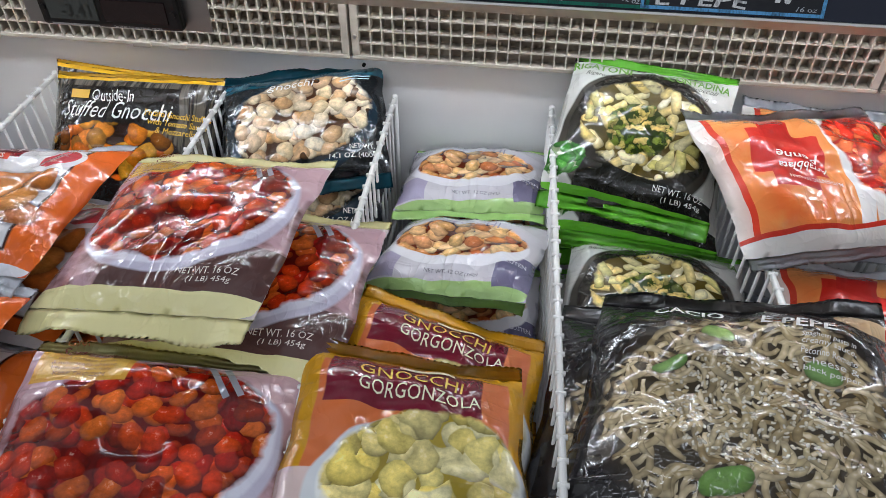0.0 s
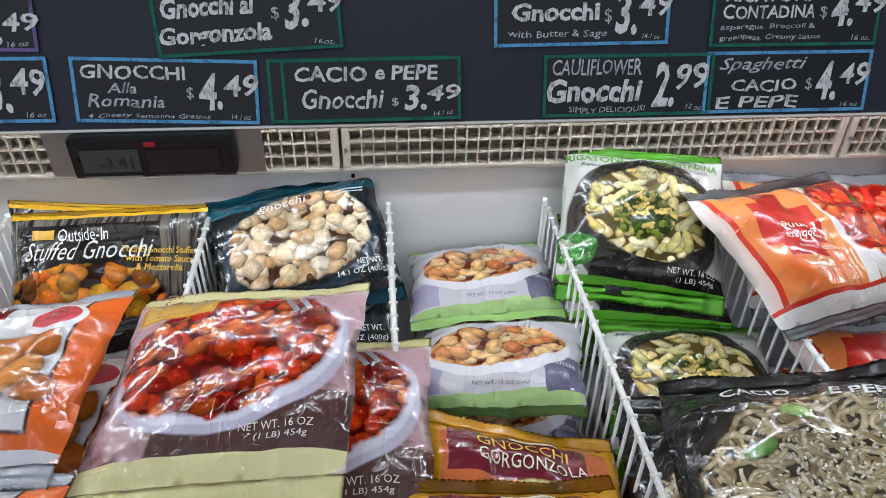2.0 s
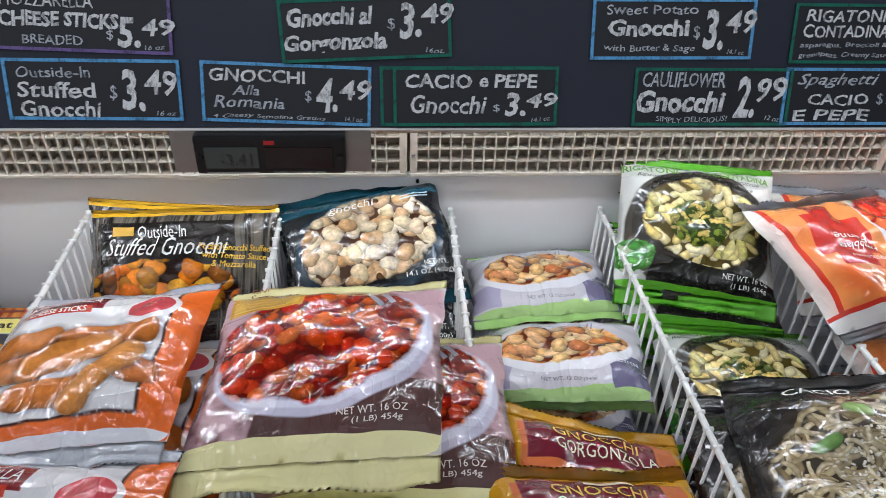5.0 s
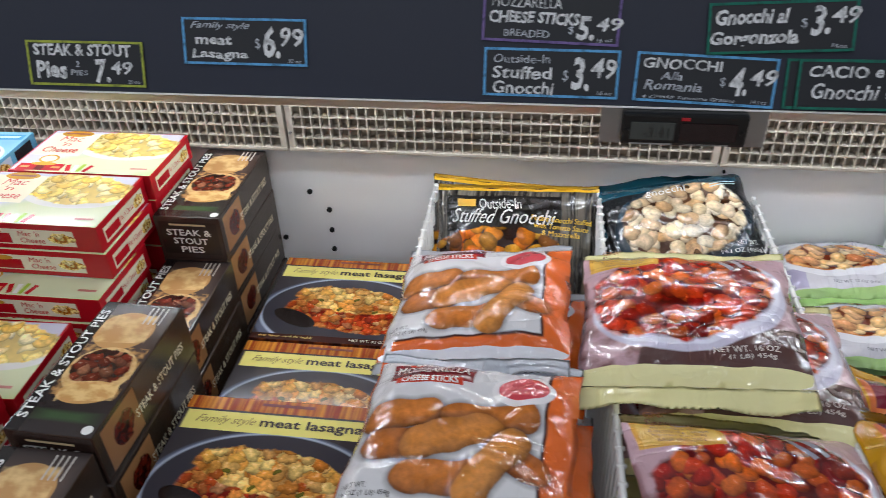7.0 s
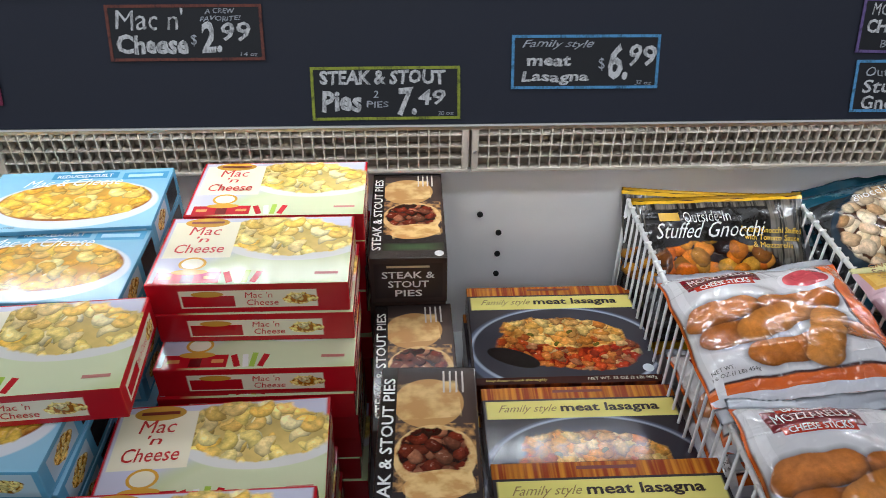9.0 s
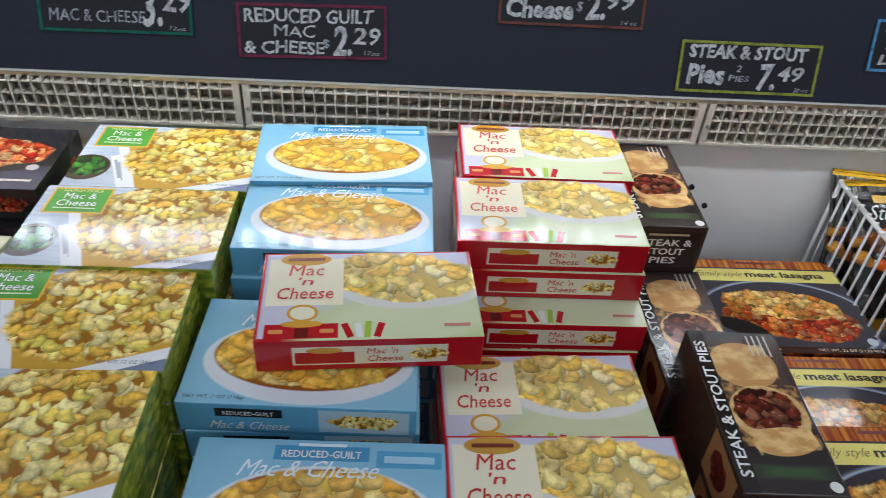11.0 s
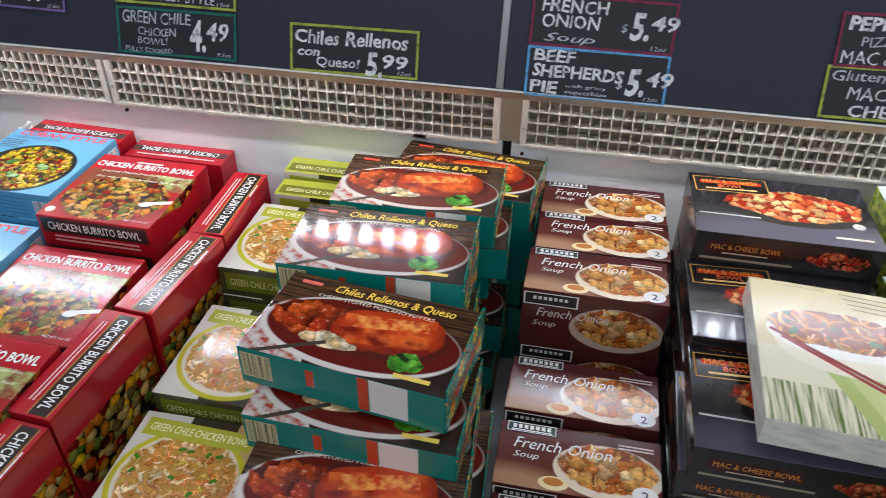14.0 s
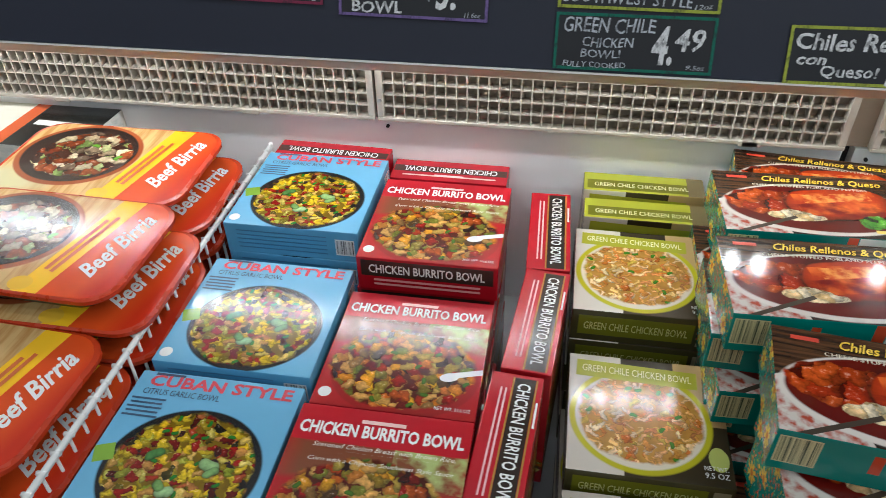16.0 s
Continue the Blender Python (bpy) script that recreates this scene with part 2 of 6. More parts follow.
            if herb:
                gr = node(nt, "ShaderNodeGroup", node_tree=PIECES)
                link(nt, vmath(nt, "MULTIPLY", uv, (1, 1, 0)).outputs[0], gr.inputs["Vector"])
                for nm, val in (("Scale", sc * 0.8), ("Len", 0.12), ("Wid", 0.13), ("Bend", 0.8)):
                    gr.inputs[nm].default_value = val
                some = maths(nt, "MULTIPLY", gr.outputs["Mask"], maths(nt, "GREATER_THAN", gr.outputs["Rand"], 0.62))
                lit = node(nt, "ShaderNodeVectorMath", {0: herb}, operation="SCALE")
                link(nt, gr.outputs["Shade"], lit.inputs["Scale"])
                pic = mixed(nt, some, pic, lit.outputs[0])
            deep = node(nt, "ShaderNodeGamma", {0: pic, 1: 1.0 if not under else 1.12 if bend > 1.1 else 1.3})
            col = mixed(nt, mask, col, deep.outputs[0])
    link(nt, col, p.inputs["Base Color"])
    p.inputs["IOR"].default_value = 1.5
    if film:
        p.inputs["Roughness"].default_value = rough
        soft = node(nt, "ShaderNodeTexNoise", {"Vector": co, "Scale": 12.0, "Detail": 1.0, "Distortion": 0.8})
        hgt = maths(nt, "MULTIPLY", soft.outputs[0], 0.8)
        for squash, turn, sc, amt in (((1.0, 0.32, 1.0), 25, 26.0, 0.11), ((0.3, 1.0, 1.0), -15, 34.0, 0.09), ((1.0, 0.6, 1.0), 60, 70.0, 0.035)):
            way = node(nt, "ShaderNodeMapping", {"Vector": co, "Rotation": (0, 0, radians(turn)), "Scale": squash})
            n = node(nt, "ShaderNodeTexNoise", {"Vector": way.outputs[0], "Scale": sc, "Detail": 1.0, "Distortion": 0.9})
            ridge = maths(nt, "SUBTRACT", 1.0, maths(nt, "ABSOLUTE", maths(nt, "MULTIPLY", maths(nt, "SUBTRACT", n.outputs[0], 0.5), 5.0)))
            hgt = maths(nt, "ADD", hgt, maths(nt, "MULTIPLY", maths(nt, "POWER", maths(nt, "MAXIMUM", ridge, 0.0), 3.0), amt))
        calm = node(nt, "ShaderNodeTexNoise", {"Vector": co, "Scale": 9.0, "Detail": 1.0})
        amt = node(nt, "ShaderNodeMapRange", {"Value": calm.outputs[0], "From Min": 0.40, "From Max": 0.62, "To Min": 0.15, "To Max": 0.8})
        b = node(nt, "ShaderNodeBump", {"Height": hgt, "Strength": amt.outputs[0], "Distance": 0.008})
        link(nt, b.outputs[0], p.inputs["Normal"])
        p.inputs["Specular IOR Level"].default_value = 0.2
        p.inputs["Coat Weight"].default_value = 0.75
        p.inputs["Coat Roughness"].default_value = 0.045
        link(nt, b.outputs[0], p.inputs["Coat Normal"])
    else:
        sm = node(nt, "ShaderNodeTexNoise", {"Vector": co, "Scale": 14.0, "Detail": 4.0})
        rr = node(nt, "ShaderNodeMapRange", {"Value": sm.outputs[0], "From Min": 0.3, "From Max": 0.7, "To Min": rough * 0.6, "To Max": rough * 1.05})
        link(nt, rr.outputs[0], p.inputs["Roughness"])
        b = node(nt, "ShaderNodeBump", {"Height": sm.outputs[0], "Strength": 0.12, "Distance": 0.004})
        link(nt, b.outputs[0], p.inputs["Normal"])
    return m


INKS = {}


def ink(c):
    """Printing ink or chalk of one colour, shared."""
    if c not in INKS:
        INKS[c] = plain("ink_%d" % len(INKS), c, 0.4, vary=0.05, scale=80)
    return INKS[c]


WHITE, BLACK = (0.82, 0.82, 0.8), (0.02, 0.02, 0.022)

# ---- mesh tools ----


def mesh_of(bm, name, mats):
    me = bpy.data.meshes.new(name)
    bm.to_mesh(me)
    bm.free()
    for m in mats if isinstance(mats, (list, tuple)) else [mats]:
        me.materials.append(m)
    return me


def part(name, bm, material, parent, label=""):
    """One mesh object under a thing or under a part."""
    me = bm if isinstance(bm, bpy.types.Mesh) else mesh_of(bm, name, material)
    ob = new(name, me)
    ob.parent = parent
    if label:
        ob["label"] = label
    return ob


def box_bm(x0, y0, z0, x1, y1, z1, bevel=0.0, bm=None):
    bm = bm or bmesh.new()
    vs = [bm.verts.new((x, y, z)) for z in (z0, z1) for y in (y0, y1) for x in (x0, x1)]
    for f in ((0, 2, 3, 1), (4, 5, 7, 6), (0, 1, 5, 4), (2, 6, 7, 3), (0, 4, 6, 2), (1, 3, 7, 5)):
        bm.faces.new([vs[i] for i in f])
    if bevel:
        bmesh.ops.bevel(bm, geom=bm.edges[:], offset=bevel, segments=2, affect="EDGES", profile=0.6)
    return bm


def rod_bm(a, b, r, sides=8, bm=None):
    bm = bm or bmesh.new()
    a, b = Vector(a), Vector(b)
    m = Matrix.Translation((a + b) / 2) @ (b - a).to_track_quat("Z", "Y").to_matrix().to_4x4()
    bmesh.ops.create_cone(bm, cap_ends=True, segments=sides, radius1=r, radius2=r, depth=(b - a).length, matrix=m)
    for f in bm.faces:
        f.smooth = len(f.verts) == 4
    return bm


FLAT = {}


def flat_text(body, shear=0.0, heavy=0.0):
    """Outline mesh of a line of writing, with its box."""
    heavy = 0.0 if "M" in body else heavy
    key = (body, shear, heavy)
    if key not in FLAT:
        c = bpy.data.curves.new("writing", "FONT")
        c.body, c.shear, c.offset, c.resolution_u = body, shear, heavy, 2
        o = bpy.data.objects.new("writing", c)
        me = bpy.data.meshes.new_from_object(o)
        co = np.empty(len(me.vertices) * 3)
        me.vertices.foreach_get("co", co)
        co = co.reshape(-1, 3)
        faces = [tuple(p.vertices) for p in me.polygons]
        bpy.data.objects.remove(o)
        lo, hi = co.min(0), co.max(0)
        FLAT[key] = (co, faces, lo, hi)
    return FLAT[key]


def lettering(parent, name, body, place, cx, cy, w, h=0.0, colour=WHITE, shear=0.0, heavy=0.0, turn=0.0, label=""):
    """Writing centred at (cx, cy) of a surface, w wide (and h high); place(x, y) gives the point on that surface."""
    co, faces, lo, hi = flat_text(body, shear, heavy)
    k = w / (hi[0] - lo[0])
    kh = (h / (hi[1] - lo[1])) if h else k
    ca, sa = math.cos(radians(turn)), math.sin(radians(turn))
    pts = []
    for x, y, _ in co:
        x, y = (x - (lo[0] + hi[0]) / 2) * k, (y - (lo[1] + hi[1]) / 2) * kh
        pts.append(place(cx + x * ca - y * sa, cy + x * sa + y * ca))
    me = bpy.data.meshes.new(name)
    me.from_pydata(pts, [], faces)
    me.materials.append(ink(colour))
    ob = new(name, me)
    ob.parent = parent
    if label:
        ob["label"] = label
    return ob


def bar(parent, name, place, cx, cy, w, h, colour, turn=0.0):
    """A plain bar where there is a mark that is not lettered."""
    ca, sa = math.cos(radians(turn)), math.sin(radians(turn))
    n = 8
    pts, faces = [], []
    for j in (-0.5, 0.5):
        for i in range(n + 1):
            x, y = (i / n - 0.5) * w, j * h
            pts.append(place(cx + x * ca - y * sa, cy + x * sa + y * ca))
    for i in range(n):
        faces.append((i, i + 1, n + 2 + i, n + 1 + i))
    me = bpy.data.meshes.new(name)
    me.from_pydata(pts, [], faces)
    me.materials.append(ink(colour))
    ob = new(name, me)
    ob.parent = parent
    return ob


# ---- cartons ----


def carton(name, w, d, h, top, front, side, label, group, bevel=0.0014):
    """A closed carton; origin at the middle of its base. Prints: top, front (and back), sides. Fits writing with top/front places."""
    bm = box_bm(-w / 2, -d / 2, 0, w / 2, d / 2, h, bevel)
    uvl = bm.loops.layers.uv.new()
    for f in bm.faces:
        n = f.normal
        a = max(range(3), key=lambda i: abs(n[i]))
        f.material_index = (2, 1, 0)[a]
        for l in f.loops:
            x, y, z = l.vert.co
            if a == 2:
                l[uvl].uv = ((x + w / 2) / w, (y + d / 2) / w)
            elif a == 1:
                l[uvl].uv = ((x + w / 2) / w, z / w)
            else:
                l[uvl].uv = ((y + d / 2) / d, z / d)
        f.smooth = False
    ob = new(name, mesh_of(bm, name, [top, front, side]))
    tagged(ob, label, "frozen food", group)
    e = 0.0004
    return (ob, lambda x, y: (x - w / 2, y - d / 2, h + e), lambda x, y: (x - w / 2, -d / 2 - e, y),
            lambda x, y: (w / 2 + e, x - d / 2, y))


def seam(ob, w, d, h, colour):
    """The glued end flap on a carton's side: a thin sheet standing a little proud."""
    for sx in (-1, 1):
        x = sx * (w / 2)
        part("end_flap", box_bm(min(x, x + sx * 0.0006), -d * 0.46, h * 0.08, max(x, x + sx * 0.0006), d * 0.46, h * 0.62, 0.0002), ink(colour), ob)


USED = set()


def put(kind, x, y, ztop, h, rz=0.0, rx=0.0, ry=0.0, below=0, jitter=0.004, down=None):
    """A carton with its top at ztop, and cartons stacked below it down to the deck."""
    rnd = random.Random(int(abs(x) * 9973 + abs(y) * 7919))
    for k in range(below + 1):
        z = ztop - (k + 1) * h
        j = jitter if k else 0
        m = pose(x + rnd.uniform(-j, j), y + rnd.uniform(-j, j), z, rx if not k else 0, ry if not k else 0, rz * (1 if not k else 0.3) + rnd.uniform(-j, j) * 250)
        if kind.name not in USED:
            USED.add(kind.name)
            kind.matrix_basis = m
        else:
            copy_thing(kind, m)


def layers_down(ztop, h):
    return max(0, math.ceil((ztop - DECK) / h - 0.02) - 1)


# ---- bags ----


def bag_shape(w, l, t, seed, sag=0.0):
    """A pillow bag's upper skin: (x, y) from the bag's middle to a point."""
    def upper(x, y, lift=0.0, side=1.0):
        s, v = max(-1, min(1, 2 * x / w)), max(-1, min(1, 2 * y / l))
        dome = max(0.0, 1 - abs(s) ** 4.5) ** 0.8 * max(0.0, 1 - abs(v) ** 4.5) ** 0.85
        lump = noise.noise((x * 22 + seed, y * 22, seed * 1.7)) * 0.30 + noise.noise((x * 48, y * 48 + seed, 3.1)) * 0.14
        near = math.exp(-(1 - abs(v)) * 5)
        crease = near * (math.sin(x * 190 + seed + 2 * noise.noise((x * 30, seed, 0))) * 0.0022 + math.sin(x * 83 + seed * 3) * 0.002)
        z = dome * t * (0.85 + lump) + crease * (0.3 + dome) if side > 0 else -dome * t * 0.3
        ripple = noise.noise((x * 9 + seed, y * 9, 5.5)) * 0.006
        pull = 1 - 0.025 * (1 - v * v) * (1 - 0.3 * s * s)
        wave = 0.004 * noise.noise((s * 1.5 + seed, v * 3, 9.0))
        return (x * pull + wave, y * (1 - 0.02 * (1 - s * s)), z + ripple - sag * (v * v) + lift)
    return upper


def bag(name, w, l, t, seed, skin, back, seal, label, group, top_seal=0.018, bottom_seal=0.02, sag=0.0):
    """A sealed film bag; origin at its middle, x across, y towards its top."""
    up = bag_shape(w, l, t, seed, sag)
    nx, ny = 34, 40
    root = new(name)
    tagged(root, label, "frozen food", group)
    bm = bmesh.new()
    uvl = bm.loops.layers.uv.new()
    for side in (1, -1):
        grid = [[bm.verts.new(up((i / nx - 0.5) * w, (j / ny - 0.5) * l, 0, side)) for i in range(nx + 1)] for j in range(ny + 1)]
        for j in range(ny):
            for i in range(nx):
                q = [(j, i), (j, i + 1), (j + 1, i + 1), (j + 1, i)]
                if side < 0:
                    q.reverse()
                f = bm.faces.new([grid[a][b] for a, b in q])
                f.smooth = True
                f.material_index = 0 if side > 0 else 1
                for lp, (a, b) in zip(f.loops, q):
                    lp[uvl].uv = (b / nx, a / ny * l / w)
    bmesh.ops.remove_doubles(bm, verts=bm.verts[:], dist=0.00005)
    part("bag_body", bm, [skin, back], root)
    for nm, y0, depth, sgn in (("top_seal", l / 2, top_seal, 1), ("bottom_seal", -l / 2, bottom_seal, -1)):
        bm = bmesh.new()
        n, rows = 64, 5
        rng = random.Random(seed * 13 + sgn)
        grid = []
        for j in range(rows + 1):
            row = []
            for i in range(n + 1):
                x = (i / n - 0.5) * w
                p = up(x, y0 * 0.999, 0.0)
                f = j / rows
                zz = p[2] + f * depth * (0.14 * math.sin(x * 31 + seed) + 0.12 * math.sin(x * 77 + seed * 2)) + (0.0007 if j % 2 else -0.0002)
                yy = p[1] + sgn * f * depth + (0.0008 * (i % 2) if j == rows else 0)
                row.append(bm.verts.new((p[0], yy, zz - f * f * depth * 0.12)))
            grid.append(row)
        for j in range(rows):
            for i in range(n):
                q = [grid[j][i], grid[j][i + 1], grid[j + 1][i + 1], grid[j + 1][i]]
                if sgn < 0:
                    q.reverse()
                bm.faces.new(q).smooth = True
        r = bmesh.ops.solidify(bm, geom=bm.faces[:], thickness=0.0007)
        part(nm, bm, seal, root)
    return root, (lambda x, y: up(x - w / 2, y - l / 2, 0.0009)), up


def frame_from(tl, tr, bl):
    """The pose whose x runs from the top-left corner to the top-right, y from bottom to top; origin in the middle."""
    tl, tr, bl = Vector(tl), Vector(tr), Vector(bl)
    x = (tr - tl).normalized()
    y = (tl - bl)
    y = (y - x * y.dot(x)).normalized()
    z = x.cross(y)
    mid = (tr + bl) / 2
    m = Matrix((x, y, z)).transposed().to_4x4()
    return Matrix.Translation(mid) @ m

# ---- materials of the case and the store ----
M_WALL = plain("enamel_white", lin(246, 246, 247), 0.3, vary=0.03, scale=8, bump=0.02)
M_CREAM = plain("cream_plastic", lin(184, 176, 164), 0.6, vary=0.06, scale=60)
M_PLENUM = plain("plenum_beige", lin(166, 153, 137), 0.9, vary=0.15, scale=12)
M_VALANCE = plain("valance_beige", lin(196, 186, 172), 0.5, vary=0.08, scale=9)
M_BOARD = plain("chalkboard", lin(40, 45, 61), 0.6, vary=0.14, scale=7, bump=0.05)
M_STEEL = plain("brushed_steel", lin(170, 170, 170), 0.35, metal=0.9, vary=0.08, scale=50)
M_WIRE = plain("white_coated_wire", lin(238, 238, 236), 0.3, vary=0.03, scale=40, coat=0.3)
M_DARK = plain("dark_gap", lin(18, 18, 18), 0.8)
M_FLOOR = plain("store_floor", lin(170, 165, 155), 0.4, vary=0.1, scale=3)
M_STORE = plain("store_wall", lin(190, 180, 165), 0.8, vary=0.08, scale=2)
M_CEIL = plain("store_ceiling", lin(225, 225, 222), 0.9, vary=0.04, scale=4)
M_DECK = plain("deck_enamel", lin(200, 202, 204), 0.4, vary=0.08, scale=15)
M_PLASTIC = plain("black_plastic", lin(22, 22, 24), 0.35, vary=0.1, scale=60)
M_LCD = plain("grey_lcd", lin(74, 78, 76), 0.15, vary=0.05)
M_SOLAR = plain("solar_cell", lin(40, 22, 24), 0.12, vary=0.3, scale=60)
M_LED = plain("led_lens", (0.88, 0.95, 1.0), 0.3, emit=64.0)
M_LED_W = plain("led_lens_bright", (0.90, 0.95, 1.0), 0.3, emit=74.0)
M_CARD = plain("slate_card", lin(34, 37, 44), 0.55, vary=0.2, scale=25, bump=0.05)
M_HOLE = plain("hole_dark", lin(12, 12, 12), 0.9)

X0, X1 = -3.4, 1.7


def slab(name, x0, y0, z0, x1, y1, z1, mat, label, cat="structure", bevel=0.0):
    ob = new(name, mesh_of(box_bm(x0, y0, z0, x1, y1, z1, bevel), name, mat))
    return tagged(ob, label, cat, "", "structure")


slab("floor", -8, -6, -0.1, 8, 4, 0, M_FLOOR, "pale polished store floor", "floor")
slab("ceiling", -8, -6, 3.0, 8, 4, 3.1, M_CEIL, "plain white store ceiling", "ceiling")
slab("wall_south", -8, -6.1, 0, 8, -6, 3.0, M_STORE, "plain beige store wall", "wall")
slab("wall_east", 8, -6, 0, 8.1, 4, 3.0, M_STORE, "plain beige store wall", "wall")
slab("wall_west", -8.1, -6, 0, -8, 4, 3.0, M_STORE, "plain beige store wall", "wall")
slab("wall_north", -8, 4, 0, 8, 4.1, 3.0, M_STORE, "plain beige store wall", "wall")

# the chest of the case: back wall with rows of shelf holes, deck, front rim, ends
slab("case_deck", X0, 0.752, DECK - 0.04, X1, 1.512, DECK, M_DECK, "white enamel deck of the open freezer chest", "freezer case")
slab("case_front", X0, 0.730, 0.0, X1, 0.752, 0.80, M_WALL, "white enamel front rim of the freezer chest", "freezer case", 0.006)
slab("case_end_east", X1, 0.73, 0.0, X1 + 0.04, 1.60, 1.32, M_WALL, "white enamel end panel of the freezer case", "freezer case")
slab("case_end_west", X0 - 0.04, 0.73, 0.0, X0, 1.60, 1.32, M_WALL, "white enamel end panel of the freezer case", "freezer case")


def back_wall(name, xa, xb):
    ob = slab(name, xa, 1.512, 0.0, xb, 1.60, 0.999, M_WALL, "white enamel back wall of the open freezer, with shelf holes", "freezer case")
    return ob


wall_r = back_wall("case_back_east", -1.468, X1)
wall_l = back_wall("case_back_west", X0, -1.482)
slab("case_back_upper", X0, 1.531, 1.0, X1, 1.60, 1.32, M_WALL, "white enamel back wall behind the air grille", "freezer case")
slab("case_seam", -1.482, 1.53, 0.60, -1.468, 1.60, 0.999, M_DARK, "dark seam between two freezer cases", "seam")
hole = None
for hx, hz in ((-0.204, 0.925), (-0.176, 0.893), (-0.176, 0.855), (-0.176, 0.818), (-0.256, 0.836), (-0.176, 0.781), (0.41, 0.988), (-2.07, 0.988), (-1.452, 0.985)):
    if hole is None:
        bm = bmesh.new()
        bmesh.ops.create_cone(bm, cap_ends=True, segments=14, radius1=0.0042, radius2=0.0042, depth=0.004, matrix=Matrix.Rotation(math.pi / 2, 4, "X"))
        hole = mesh_of(bm, "shelf_hole", M_HOLE)
    h = part("shelf_hole", hole, None, wall_r if hx > -1.46 else wall_l)
    h.location = (hx, 1.5107, hz)
    if hz > 0.98:
        h.scale = (0.55, 1.0, 0.55)

# canopy over the chest: sloping chalkboard face, white lip, underside
BOARD0 = Vector((0, 1.218, 1.212))
BOARD = Matrix.Translation(BOARD0) @ Matrix.Rotation(radians(72), 4, "X")
for nm, xa, xb in (("chalkboard_east", -1.4535, X1), ("chalkboard_west", X0, -1.4605)):
    ob = new(nm, mesh_of(box_bm(xa, 0.0, -0.012, xb, 0.108, 0.0, 0.0008), nm, M_BOARD))
    ob.matrix_basis = BOARD
    tagged(ob, "dark chalkboard panel along the freezer canopy, faintly smudged", "chalkboard", "", "structure")
ob = new("chalkboard_joint", mesh_of(box_bm(-1.4605, 0.0, -0.012, -1.4535, 0.108, 0.0022, 0.0006), "chalkboard_joint", M_STEEL))
ob.matrix_basis = BOARD
tagged(ob, "narrow metal joint strip between chalkboards", "trim", "", "structure")
ob = new("canopy_lip", mesh_of(box_bm(X0, -0.0021, -0.014, X1, -0.0003, 0.0022, 0.0004), "canopy_lip", M_WIRE))
ob.matrix_basis = BOARD
tagged(ob, "thin white metal lip under the chalkboard", "trim", "", "structure")
ob = new("canopy_ledge", mesh_of(box_bm(X0, 0.1085, -0.03, X1, 0.118, 0.004, 0.001), "canopy_ledge", M_WIRE))
ob.matrix_basis = BOARD
tagged(ob, "white ledge above the chalkboard", "trim", "", "structure")
bm = bmesh.new()
ring = [(1.223, 1.2080), (1.300, 1.1650), (1.304, 1.1650), (1.304, 1.2110), (1.236, 1.2110), (1.228, 1.2095)]
ends = [[bm.verts.new((x, y, z)) for y, z in ring] for x in (X0, X1)]
for k in range(len(ring)):
    bm.faces.new((ends[0][k], ends[1][k], ends[1][(k + 1) % len(ring)], ends[0][(k + 1) % len(ring)]))
bm.faces.new(list(reversed(ends[0])))
bm.faces.new(ends[1])
bmesh.ops.recalc_face_normals(bm, faces=bm.faces[:])
tagged(new("canopy_valance", mesh_of(bm, "canopy_valance", M_VALANCE)), "sloping beige valance behind the canopy lip", "trim", "", "structure")
slab("canopy_underside", X0, 1.236, 1.212, X1, 1.530, 1.222, M_WALL, "white underside of the freezer canopy", "freezer case")
slab("upper_case", X0, 1.30, 1.33, X1, 1.60, 2.2, M_WALL, "plain white upper front of the freezer case", "freezer case")

# light strip under the canopy: a white rail with a row of small lenses
strip = new("light_strip", mesh_of(box_bm(X0 + 0.05, 1.418, 1.203, X1 - 0.05, 1.446, 1.2118, 0.002), "light_strip", M_WIRE))
tagged(strip, "white light strip with small lenses under the canopy", "light")
for xa, xb, glow in ((X0 + 0.1, -1.52, M_LED_W), (-1.42, X1 - 0.1, M_LED)):
    bm = bmesh.new()
    for k in range(int((xb - xa) / 0.034)):
        x = xa + k * 0.034
        box_bm(x - 0.0055, 1.4255, 1.1905, x + 0.0055, 1.4385, 1.2029, bm=bm)
    part("lens_row", bm, glow, strip)["kind"] = "stuff"

